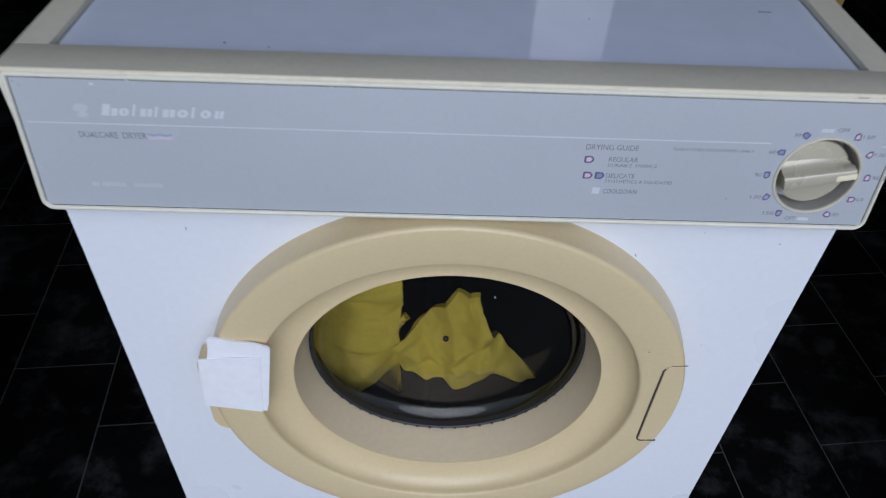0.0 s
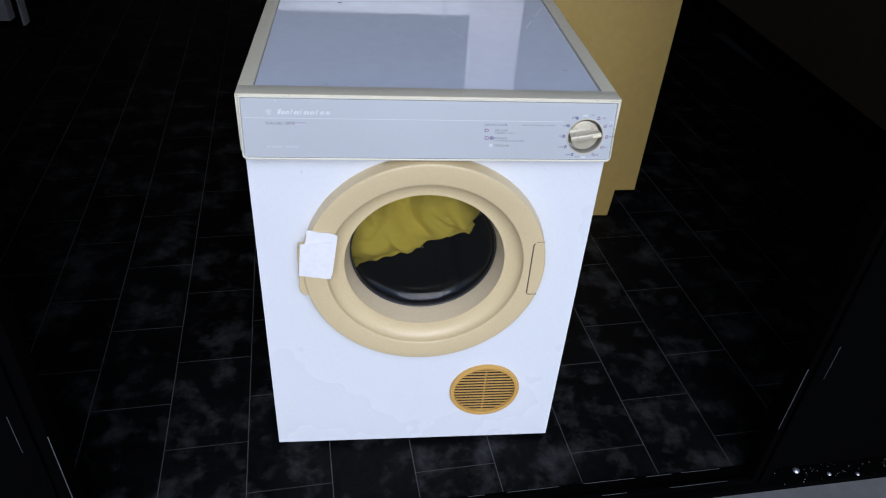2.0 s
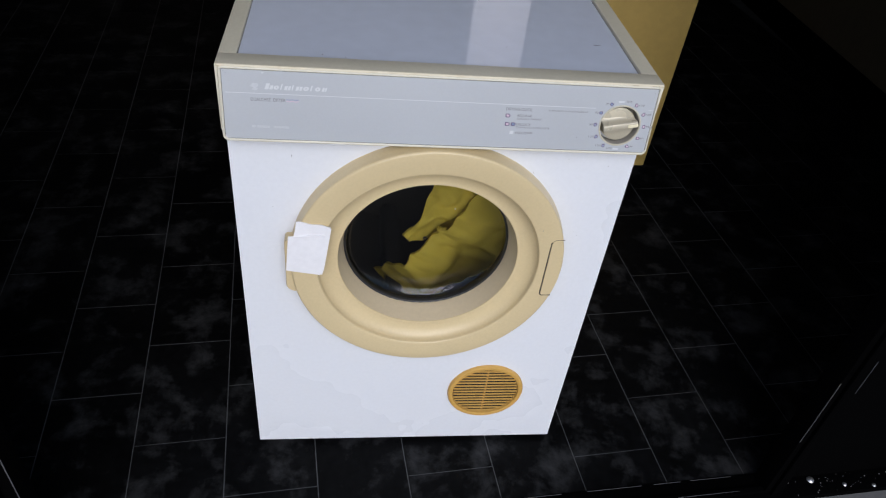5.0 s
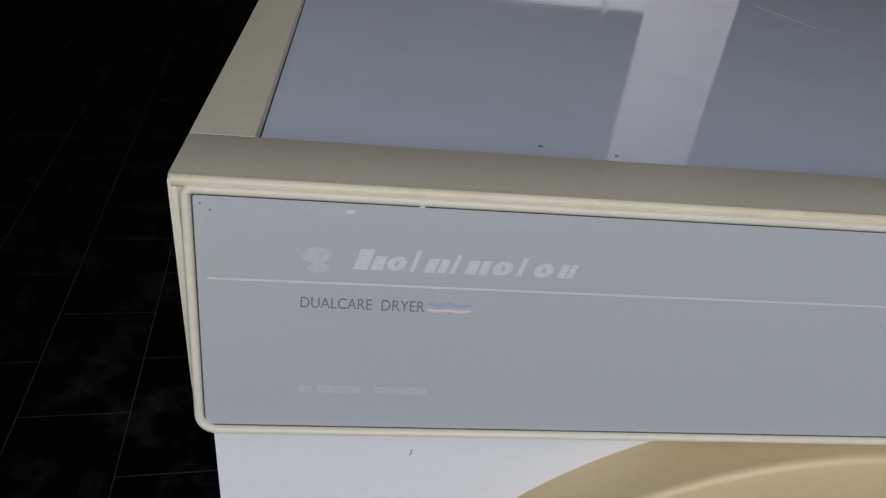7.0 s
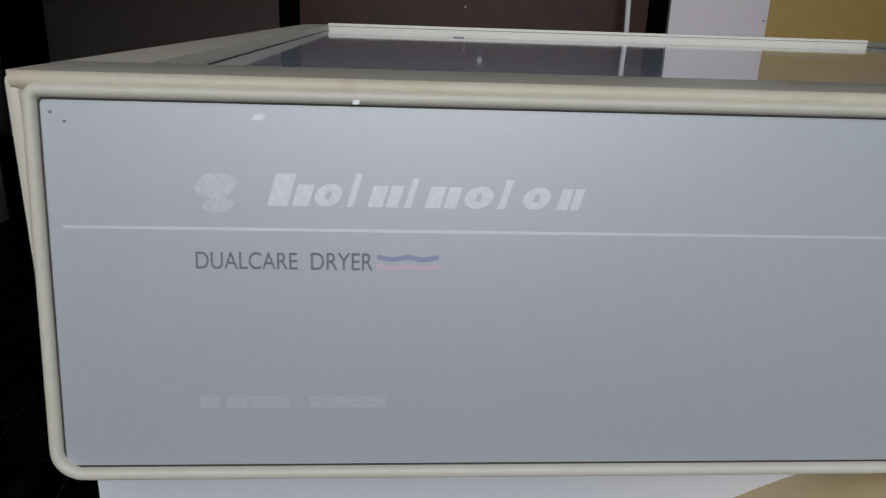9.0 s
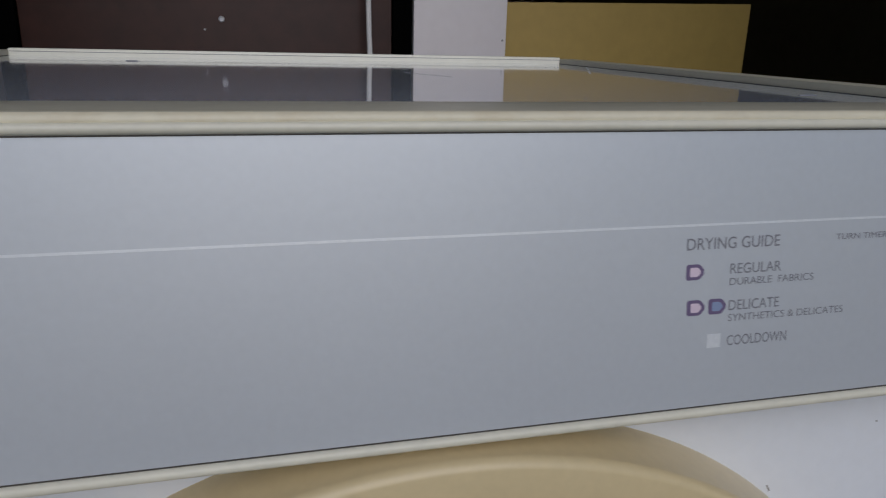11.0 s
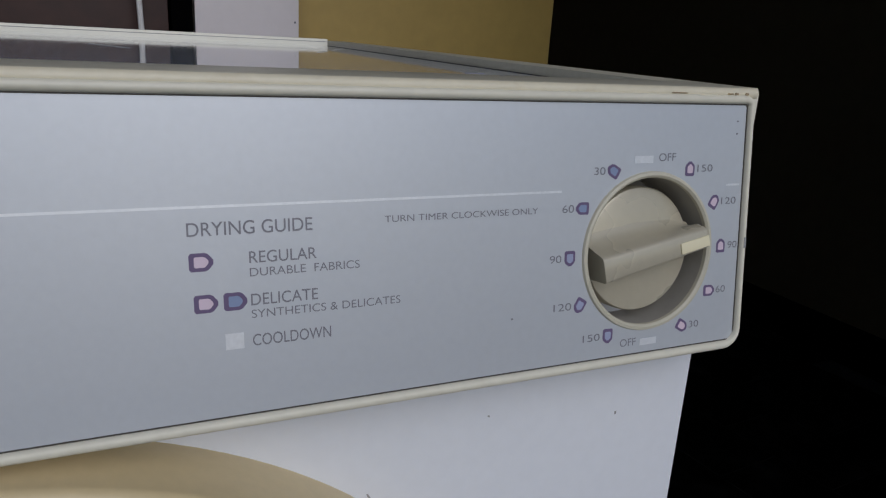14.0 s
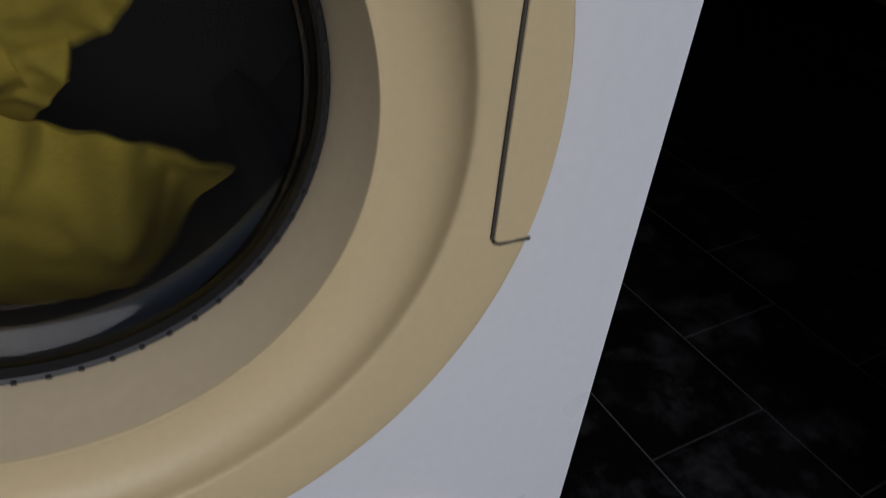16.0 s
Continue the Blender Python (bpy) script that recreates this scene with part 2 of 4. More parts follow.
structure("baseboard", block((EAST - 0.016, EAST, -0.13, NORTH, 0.0, 0.11), bevel=0.003), BLACKALU, "dark painted skirting board along the side wall", "skirting board")
outer = structure("wall_south", block((WEST - 3, -1.10, -0.33, -0.13, -0.14, 3.0), (1.10, EAST + 3, -0.33, -0.13, -0.14, 3.0), (-1.10, 1.10, -0.33, -0.13, 2.12, 3.0)),
          RENDER, "rendered outer wall round the doorway", "wall")
paving = structure("ground", block((-400, 400, -800, -0.137, -0.4, -0.012)), CONCRETE, "worn grey concrete paving outside the doorway", "ground")
outer.matrix_world = paving.matrix_world = DOORWAY

door = thing("door_1", "black painted metal door frame with a worn threshold", "door frame", kind="structure")
door.matrix_world = DOORWAY
for s in (-1, 1):
    a = RIGHT if s > 0 else LEFT
    b, c = a + s * 0.042, s * 1.10
    part("jamb", block((min(a, b), max(a, b), -0.13, DOOR_Y, 0.0, 2.12), bevel=0.003), BLACKALU, door)
    part("jamb_rib", block((min(a, b) + 0.012, max(a, b) - 0.018, -0.137, -0.13, 0.0, 2.12), bevel=0.002), BLACKALU, door)
    part("side_panel", block((min(b, c), max(b, c), -0.104, -0.094, 0.004, 2.12)), BLACKALU, door, "black painted fixed side panel")
    # two thin pale bars paint the highlights along the jamb's corners
    part("worn_glint_edge", block((a - 0.0007, a + 0.0007, -0.1309, -0.1298, 0.17, 0.33), bevel=0.0003), BAREGLINT, door, "jamb edge with its highlight painted as a pale line")
    part("worn_glint_edge", block((b - 0.0004, b + 0.0004, -0.1309, -0.1298, 0.30, 0.38), bevel=0.0002), BAREGLINT, door, "jamb edge with its highlight painted as a pale line")
part("head", block((-1.10, 1.10, -0.13, DOOR_Y, 2.121, 2.16), bevel=0.003), BLACKALU, door)
sill = part("sill", block((-1.10, 1.10, -0.145, DOOR_Y + 0.004, -0.01, 0.003), (LEFT, RIGHT, -0.130, -0.118, 0.003, 0.011), bevel=0.0012), BLACKALU, door)
rnd = random.Random(9)
for y, z in ((-0.0885, 0.0030), (-0.1245, 0.0108)):
    x = LEFT + 0.02
    while x < RIGHT - 0.05:
        w = rnd.uniform(0.03, 0.14)
        part("worn_glint_edge", block((x, min(x + w, RIGHT), y - 0.0005, y + 0.0005, z - 0.001, z + 0.0006), bevel=0.0002, segs=1), BAREGLINT, door, "scuffed bare metal edge")
        x += w + rnd.uniform(0.01, 0.10)
for x, y, r in ((0.788, -0.113, 0.0075), (0.854, -0.130, 0.0045), (0.915, -0.138, 0.0045)):
    bm = bmesh.new()
    bmesh.ops.create_uvsphere(bm, u_segments=12, v_segments=6, radius=r, matrix=Matrix.Translation((x, y, 0.003)) @ Matrix.Diagonal((1, 1, 0.6, 1)))
    tagged(part("screw", bm, SCREW), "dull zinc screw head in the threshold", "screw", "threshold screws").matrix_world = DOORWAY

# grit on the threshold
bm = bmesh.new()
rnd = random.Random(5)
for _ in range(90):
    x, y, r = rnd.choice((-1, 1)) * rnd.uniform(0.70, 1.05), rnd.uniform(-0.142, -0.106), rnd.uniform(0.0004, 0.0013)
    bmesh.ops.create_icosphere(bm, subdivisions=1, radius=r, matrix=Matrix.Translation((x, y, 0.003 + r * 0.4)))
tagged(part("grit", bm, CONCRETE), "pale grit scattered on the black threshold", "grit", kind="stuff").matrix_world = DOORWAY

# ---- the dryer ----
H, ZB, TILT, BY, BX, LX, DEPTH = 0.7753, 0.6785, 0.1405, 0.0067, 0.277, 0.2813, 0.540
CX, CZ, RING = 0.001, 0.4705, 0.2045
dryer = thing("tumble_dryer", "white front-loading tumble dryer with a beige porthole door, running", "tumble dryer")


def front_plate():
    """The body's front, with the round opening behind the door ring."""
    bm = bmesh.new()
    x0, x1, z0, z1, n, r = -BX, BX, 0.012, 0.70, 96, 0.19
    marks = sorted([2 * math.pi * i / n for i in range(n)] + [math.atan2(z - CZ, x) % (2 * math.pi) for x in (x0, x1) for z in (z0, z1)])
    inner, outer = [], []
    for a in marks:
        c, s = math.cos(a), math.sin(a)
        k = min((x1 if c > 0 else x0) / c if abs(c) > 1e-9 else 9, ((z1 if s > 0 else z0) - CZ) / s if abs(s) > 1e-9 else 9)
        inner.append(bm.verts.new((r * c, BY, CZ + r * s)))
        outer.append(bm.verts.new((k * c, BY, CZ + k * s)))
    for i in range(len(marks)):
        j = (i + 1) % len(marks)
        bm.faces.new([inner[i], inner[j], outer[j], outer[i]])
    out = bmesh.ops.extrude_face_region(bm, geom=list(bm.faces))
    bmesh.ops.translate(bm, vec=(0, 0.003, 0), verts=[v for v in out["geom"] if isinstance(v, bmesh.types.BMVert)])
    return bm


part("front_panel", front_plate(), WHITE, dryer)
part("side_panel", block((-BX, -BX + 0.003, BY + 0.003, DEPTH - 0.008, 0.012, 0.70), bevel=0.0006), WHITE, dryer)
part("side_panel", block((BX - 0.003, BX, BY + 0.003, DEPTH - 0.008, 0.012, 0.70), bevel=0.0006), WHITE, dryer)
part("back_panel", block((-BX + 0.003, BX - 0.003, DEPTH - 0.012, DEPTH - 0.008, 0.012, 0.70)), WHITE, dryer)
part("base_panel", block((-BX + 0.003, BX - 0.003, BY + 0.004, DEPTH - 0.012, 0.013, 0.017)), WHITE, dryer)
for x in (-0.22, 0.22):
    for y in (0.07, 0.48):
        part("foot", block((x - 0.018, x + 0.018, y - 0.018, y + 0.018, 0.0, 0.013), bevel=0.003), RUBBER, dryer)

# lid: a cream frame round a glossy sunk top
rails = ((-LX, LX, 0.0, 0.0294, H - 0.012, H), (-LX, -0.2595, 0.0296, DEPTH, H - 0.012, H), (0.2595, LX, 0.0296, DEPTH, H - 0.012, H),
         (-0.2593, 0.2593, DEPTH - 0.014, DEPTH, H - 0.012, H + 0.0016))
lid, *_ = [part("lid_rail", block(r, bevel=0.0005), RAIL if r[2] > 0.5 else CREAM, dryer, "aged cream plastic rail round the top") for r in rails]
part("rolled_edge", tube([(-LX + 0.001, 0.001, H - 0.0022), (LX - 0.001, 0.001, H - 0.0022)], 0.0023, 10), EDGE, lid)
part("top_panel", block((-0.2598, 0.2598, 0.0292, DEPTH - 0.0138, H - 0.012, H - 0.0047)), TOP, dryer, "glossy grey-white laminate top with scratches", smooth=0)
for s in (-1, 1):
    part("skirt", block((min(s * 0.2786, s * 0.2818), max(s * 0.2786, s * 0.2818), -0.0006, DEPTH - 0.004, 0.6845, H - 0.0012), bevel=0.0013), BEZEL, lid)
for s in (-1, 1):
    part("seam", block((min(s * 0.2590, s * 0.2598), max(s * 0.2590, s * 0.2598), 0.0296, DEPTH - 0.0142, H - 0.0049, H - 0.0044)), DARKGAP, lid, smooth=0)
part("top_scratch", block((0.219, 0.229, 0.121, 0.1225, H - 0.0051, H - 0.0044)), INK, lid, "dark nick in the laminate")
for x0, y0, x1, y1, w in ((0.050, 0.306, 0.072, 0.259, 0.0009), (0.197, 0.321, 0.214, 0.360, 0.0012), (0.226, 0.385, 0.251, 0.444, 0.0010)):
    bm = block((-w / 2, w / 2, 0, math.hypot(x1 - x0, y1 - y0), 0, 0.00015))
    bmesh.ops.transform(bm, matrix=Matrix.Translation((x0, y0, H - 0.0047)) @ Matrix.Rotation(math.atan2(x0 - x1, y1 - y0), 4, "Z"), verts=bm.verts)
    part("top_scratch", bm, FAINT, lid, "pale scratch in the laminate", smooth=0)
for x, y, w in ((-0.156, 0.047, 0.0016), (-0.127, 0.043, 0.0012), (0.09, 0.10, 0.0009), (-0.05, 0.33, 0.0011)):
    part("top_speck", block((x - w / 2, x + w / 2, y - w / 2, y + w / 2, H - 0.0051, H - 0.0044)), INK, lid, smooth=0)
part("seam", block((-0.2590, 0.2590, DEPTH - 0.0143, DEPTH - 0.0139, H - 0.0012, H - 0.0007)), SCUFF, lid, smooth=0)
bm = block((-0.150, -0.141, 0.4345, 0.4370, H - 0.0052, H - 0.0040), bevel=0.0005, segs=1)
bmesh.ops.transform(bm, matrix=Matrix.Translation((-0.145, 0.436, 0)) @ Matrix.Rotation(-0.25, 4, "Z") @ Matrix.Translation((0.145, -0.436, 0)), verts=bm.verts)
part("top_scratch", bm, INK, lid, "dark raised chip in the laminate")

# control panel, leaning 8 degrees: u across, v up the slope, n out of it
V = Vector((0, TILT * (H - ZB), H - ZB)).normalized()
PLANE = Matrix(((1, 0, 0, 0), (0, V.y, -V.z, -TILT * (H - ZB)), (0, V.z, V.y, ZB), (0, 0, 0, 1)))
SLOPE = (H - ZB) / V.z


def up(z):
    return (z - ZB) / V.z


def flat(outline, n0, n1, hole=None):
    """A piece lying on the sloping panel, its outline in u, v; optionally with a hole of as many corners."""
    bm = bmesh.new()
    a = [bm.verts.new((u, v, n1)) for u, v in outline]
    b = [bm.verts.new((u, v, n0)) for u, v in outline]
    k = len(a)
    for i in range(k):
        bm.faces.new([a[i], a[(i + 1) % k], b[(i + 1) % k], b[i]])
    if hole:
        c = [bm.verts.new((u, v, n1)) for u, v in hole]
        d = [bm.verts.new((u, v, n0)) for u, v in hole]
        for i in range(k):
            j = (i + 1) % k
            bm.faces.new([a[i], a[j], c[j], c[i]])
            bm.faces.new([b[i], b[j], d[j], d[i]])
            bm.faces.new([c[i], c[j], d[j], d[i]])
    else:
        bm.faces.new(a)
        bm.faces.new(b)
    return bm


def on_panel(bm):
    bmesh.ops.transform(bm, matrix=PLANE, verts=bm.verts)
    return bm


TOPV = SLOPE - 0.0026
KU, KV, WELL = 0.2335, up(0.7178), 0.0279


def panel_face():
    """The facing, pierced by the dial's round well."""
    bm = bmesh.new()
    x0, x1, v0, v1, n = -0.2752, 0.2766, 0.0024, TOPV - 0.0032, 64
    marks = sorted([2 * math.pi * i / n for i in range(n)] + [math.atan2(v - KV, u - KU) % (2 * math.pi) for u in (x0, x1) for v in (v0, v1)])
    inner, outer = [], []
    for a in marks:
        c, s = math.cos(a), math.sin(a)
        k = min(((x1 if c > 0 else x0) - KU) / c if abs(c) > 1e-9 else 9, ((v1 if s > 0 else v0) - KV) / s if abs(s) > 1e-9 else 9)
        inner.append(bm.verts.new((KU + WELL * c, KV + WELL * s, 0)))
        outer.append(bm.verts.new((KU + k * c, KV + k * s, 0)))
    for i in range(len(marks)):
        j = (i + 1) % len(marks)
        bm.faces.new([inner[i], inner[j], outer[j], outer[i]])
    out = bmesh.ops.extrude_face_region(bm, geom=list(bm.faces))
    bmesh.ops.translate(bm, vec=(0, 0, -0.001), verts=[v for v in out["geom"] if isinstance(v, bmesh.types.BMVert)])
    return on_panel(bm)


control = part("control_panel", panel_face(), PANEL, dryer, "silver-grey control panel with worn printing", smooth=0)


def frame_loft(steps):
    """A moulded frame: outlines set in by a distance d at a height n, joined in turn."""
    bm, rows = bmesh.new(), []
    for d, n in steps:
        low, high = max(0.008 - d, 0.0012), max(0.004 - d, 0.0008)
        rows.append([bm.verts.new((u, v, n)) for u, v in rounded(-0.2780 + d, 0.2785 - 0.7 * d, -0.0009 + d, TOPV - d, (low, low, high, high), 8)])
    for a, b in zip(rows, rows[1:]):
        for k in range(len(a)):
            m = (k + 1) % len(a)
            bm.faces.new([a[k], a[m], b[m], b[k]])
    return bm


part("bezel", on_panel(frame_loft([(0, -0.014), (0, 0.0004), (0.0003, 0.0012), (0.0009, 0.0018), (0.0021, 0.0018), (0.0028, 0.0014), (0.0032, 0.0005), (0.0034, -0.0008)])), BEZEL, control,
     "cream plastic surround with rounded lower corners", smooth=50)
bm = flat(rounded(-0.2750, 0.2755, 0.0038, TOPV - 0.0036, (0.003, 0.003, 0.001, 0.001)), -0.0045, -0.003,
          rounded(-0.2690, 0.2705, 0.0098, TOPV - 0.0096, (0.003, 0.003, 0.001, 0.001)))
part("gasket", on_panel(bm), DARKGAP, control)
bm = flat(rounded(-0.2747, 0.2762, 0.0024, TOPV - 0.0033, (0.003, 0.003, 0.001, 0.001)), -0.0008, 0.0002,
          rounded(-0.2743, 0.2758, 0.0028, TOPV - 0.0037, (0.0028, 0.0025, 0.001, 0.001)))
part("gasket_lip", on_panel(bm), DARKGAP, control)


def bar(u0, u1, v0, v1, material, name="printed_bar", slant=0.0, label=""):
    return part(name, on_panel(flat([(u0, v0), (u1, v0), (u1 + slant, v1), (u0 + slant, v1)], 0.0, 0.00012)), material, control, label, smooth=0)


def lettering(words, u, z, width, height, material=INK, centre=False, bold=0.003):
    """Words in the built-in font, of a given width and capital height, on the panel."""
    c = bpy.data.curves.new("lettering", "FONT")
    c.body, c.size, c.align_x, c.offset = words, 1.0, "LEFT", bold if height > 0.003 else 0.0
    tmp = new("lettering", c)
    bpy.context.view_layer.update()
    me = bpy.data.meshes.new_from_object(tmp.evaluated_get(bpy.context.evaluated_depsgraph_get()))
    bpy.data.objects.remove(tmp)
    co = np.array([v.co[:] for v in me.vertices])
    lo, hi = co.min(0), co.max(0)
    sx, sy = width / (hi[0] - lo[0]), height / (hi[1] - lo[1])
    me.transform(PLANE @ Matrix.Translation((u - (width / 2 if centre else 0), up(z), 0.00012)) @ Matrix.Diagonal((sx, sy, 1, 1)) @ Matrix.Translation((-lo[0], -lo[1], 0)))
    me.materials.append(material)
    ob = new("lettering", me)
    ob.parent = control
    return ob


bar(-0.2712, 0.196, up(0.7400), up(0.7407), PALEINK, "printed_line")
bar(0.268, 0.2745, up(0.7400), up(0.7407), PALEINK, "printed_line")
# brand mark: a rounded emblem and a run of slanting strokes
for u, w, h, hollow in ((-0.2235, 0.0080, 0.0062, 0), (-0.2140, 0.0058, 0.0044, 1), (-0.2065, 0.0026, 0.0064, 0), (-0.2020, 0.0060, 0.0042, 0), (-0.1940, 0.0026, 0.0056, 0),
                        (-0.1895, 0.0062, 0.0042, 0), (-0.1815, 0.0062, 0.0044, 1), (-0.1735, 0.0030, 0.0058, 0), (-0.1685, 0.0060, 0.0044, 1), (-0.1605, 0.0046, 0.0042, 0)):
    base = up(0.7460)
    u, w, h = -0.2243 + (u + 0.2235) * 1.09, w * 1.09, h * 1.22
    if hollow:
        loop = [(math.cos(a), math.sin(a)) for a in np.linspace(0, 2 * math.pi, 20, False)]
        outer = [(u + w / 2 + w / 2 * c + 0.3 * h * (0.5 + s / 2), base + h / 2 + h / 2 * s) for c, s in loop]
        inner = [(u + w / 2 + 0.11 * w * c + 0.3 * h * (0.5 + s / 6), base + h / 2 + 0.19 * h * s) for c, s in loop]
        part("brand_stroke", on_panel(flat(outer, 0.0, 0.00012, inner)), PALEINK, control, smooth=0)
    else:
        bar(u, u + w * 0.54, base, base + h, PALEINK, "brand_stroke", 0.3 * h)
        if w > 0.004:
            bar(u + w * 0.66, u + w * 1.1, base, base + min(h, 0.0051), PALEINK, "brand_stroke", 0.3 * min(h, 0.0051))
bm = bmesh.new()
for cu, cz, ru, rv in ((-0.2360, 0.7505, 0.0046, 0.0030), (-0.2355, 0.7460, 0.0036, 0.0018)):
    bm.faces.new([bm.verts.new((cu + ru * math.cos(a) + 0.0006 * math.sin(3 * a), up(cz) + rv * math.sin(a), 0.00012)) for a in np.linspace(0, 2 * math.pi, 20, False)])
part("emblem", on_panel(bm), FAINT, control, "faded white round emblem", smooth=0)
for u, w in ((-0.2415, 0.0045), (-0.2350, 0.0150), (-0.2150, 0.0190)):
    bar(u, u + w, up(0.6962), up(0.6990), FAINT, "brand_mark")
lettering("DUALCARE", -0.2412, 0.7308, 0.0238, 0.0042)
lettering("DRYER", -0.2142, 0.7308, 0.0148, 0.0042)


def wave(u, z, width, material):
    bm = bmesh.new()
    row = [(u + width * i / 24, up(z) + 0.0003 * math.cos(i / 24 * 4 * math.pi)) for i in range(25)]
    top = [bm.verts.new((a, b + 0.0006, 0.00012)) for a, b in row]
    low = [bm.verts.new((a, b - 0.0006, 0.00012)) for a, b in row]
    for i in range(24):
        bm.faces.new([low[i], low[i + 1], top[i + 1], top[i]])
    part("printed_wave", on_panel(bm), material, control, smooth=0)


wave(-0.1985, 0.7338, 0.015, LILAC)
wave(-0.1985, 0.7316, 0.015, PINK)
lettering("DRYING GUIDE", 0.0782, 0.7325, 0.0340, 0.0038)
lettering("REGULAR", 0.0942, 0.7243, 0.0190, 0.0034)
lettering("DURABLE  FABRICS", 0.0942, 0.7206, 0.0318, 0.0024)
lettering("DELICATE", 0.0942, 0.7124, 0.0190, 0.0034)
lettering("SYNTHETICS & DELICATES", 0.0942, 0.7088, 0.0445, 0.0024)
lettering("COOLDOWN", 0.0942, 0.7008, 0.0226, 0.0034)
lettering("TURN TIMER CLOCKWISE ONLY", 0.1340, 0.7335, 0.0530, 0.0020)


def flag(u, v, size, turn, fill):
    """A small printed flag: a filled five-sided shape with a dark outline."""
    shape = [(-0.42, -0.40), (0.16, -0.40), (0.30, -0.34), (0.50, -0.10), (0.50, 0.10), (0.30, 0.34), (0.16, 0.40), (-0.42, 0.40), (-0.5, 0.30), (-0.5, -0.30)]
    c, s = math.cos(turn), math.sin(turn)

    def put(k, n0, n1, material, name):
        pts = [(u + size * k * (a * c - b * s), v + size * k * (a * s + b * c)) for a, b in shape]
        part(name, on_panel(flat(pts, n0, n1)), material, control, smooth=0)

    put(1.22, 0.0, 0.00010, PURPLE, "flag_outline")
    put(0.72, 0.0, 0.00022, fill, "flag")


flag(0.0815, up(0.7255), 0.0052, 0, PINK)
flag(0.0822, up(0.7140), 0.0052, 0, PINK)
flag(0.0900, up(0.7140), 0.0052, 0, BLUE)
bar(0.0868, 0.0918, up(0.7005), up(0.7050), PALEINK)
bar(0.2255, 0.2335, up(0.7490), up(0.7515), PALEINK)
bar(0.2310, 0.2385, up(0.6838), up(0.6862), PALEINK)
lettering("OFF", 0.2360, 0.7495, 0.0075, 0.0028)
lettering("OFF", 0.2222, 0.6842, 0.0070, 0.0028)
for k, (deg, word) in enumerate(((60, "150"), (30, "120"), (0, "90"), (-30, "60"), (-60, "30"), (240, "150"), (210, "120"), (180, "90"), (150, "60"), (120, "30"))):
    a = radians(deg)
    u, v = KU + 0.0336 * math.cos(a), KV + 0.0336 * math.sin(a)
    flag(u, v, 0.0043, a + math.pi / 2 if k in (2, 7) else a + 0.5, PINK if k < 5 else (LILAC if k < 8 else BLUE))
    w = 0.0026 * len(word) - 0.0006
    lettering(word, u + (0.0034 if k < 5 else -0.0034 - w), ZB + (v - 0.0012) * V.z, w, 0.0026)
for u, z in ((-0.2725, 0.766), (-0.2695, 0.7640), (0.2715, 0.763), (0.2715, 0.7585), (0.1775, 0.699)):
    bar(u, u + 0.0007, up(z), up(z) + 0.0006, INK, "speck")

# dial: rim, sunk well and knob with a bar grip

def turned(profile, segs=72):
    """A turned piece about the dial's axis; radius and height out of the panel."""
    bm = lathe([(r, -n) for r, n in profile], 0, 0, segs)
    bmesh.ops.transform(bm, matrix=PLANE @ Matrix.Translation((KU, KV, 0)) @ Matrix.Rotation(radians(-90), 4, "X"), verts=bm.verts)
    return bm


part("dial_rim", turned([(WELL - 0.0015, -0.0010), (WELL - 0.0014, 0.0004), (WELL - 0.0006, 0.0011), (WELL + 0.0004, 0.0009), (WELL + 0.0008, 0.0)]), CREAM, control, "cream rim round the sunk dial")
# well greyed against the cream rim to paint the shadow in the recess
part("dial_well", turned([(WELL - 0.0015, -0.0010), (WELL - 0.0018, -0.0205), (0.0, -0.0205)]), WELLSHADE, control, "sunk well, its shadow painted in as grey")
knob = part("knob", turned([(0.0, -0.0058), (0.0215, -0.0058), (0.0224, -0.0061), (0.0229, -0.0070), (0.0229, -0.0200)]), KNOB, control, "champagne timer knob with a bar grip")
GRIP = radians(11)


def grip():
    """The raised bar: flat-topped, with a flank that slopes into the knob."""
    bm = bmesh.new()
    rows = []
    for u, w in ((-0.0226, 0.0050), (-0.016, 0.0048), (0.0, 0.0045), (0.015, 0.0042), (0.0232, 0.0040)):
        wide = 1.0 if u < 0.01 else (0.8 if u < 0.02 else 0.45)
        prof = [(-w, -0.0068), (-w, 0.0036), (-w + 0.0003, 0.0042), (-w + 0.0009, 0.0045), (w * 0.62, 0.0045), (w * 0.80, 0.0041), (w * 0.94, 0.0030), (w * 1.14, 0.0000), (w * 1.4 * wide ** 0.5, -0.0030), (w * 1.9 * wide, -0.0051), (w * 2.5 * wide, -0.0062)]
        rows.append([bm.verts.new((u, v, n)) for v, n in prof])
    for a, b in zip(rows, rows[1:]):
        for i in range(len(a) - 1):
            bm.faces.new([a[i], a[i + 1], b[i + 1], b[i]])
    bm.faces.new(rows[0])
    bm.faces.new(rows[-1])
    bmesh.ops.transform(bm, matrix=PLANE @ Matrix.Translation((KU, KV, 0)) @ Matrix.Rotation(GRIP, 4, "Z"), verts=bm.verts)
    return bm


part("knob_grip", grip(), KNOB, control, smooth=42)
bm = block((0.0105, 0.0236, -0.0032, 0.0008, 0.0040, 0.0050), bevel=0.0003)
bmesh.ops.transform(bm, matrix=PLANE @ Matrix.Translation((KU, KV, 0)) @ Matrix.Rotation(GRIP, 4, "Z"), verts=bm.verts)
part("pointer", bm, POINTER, control, "pale yellow pointer strip")

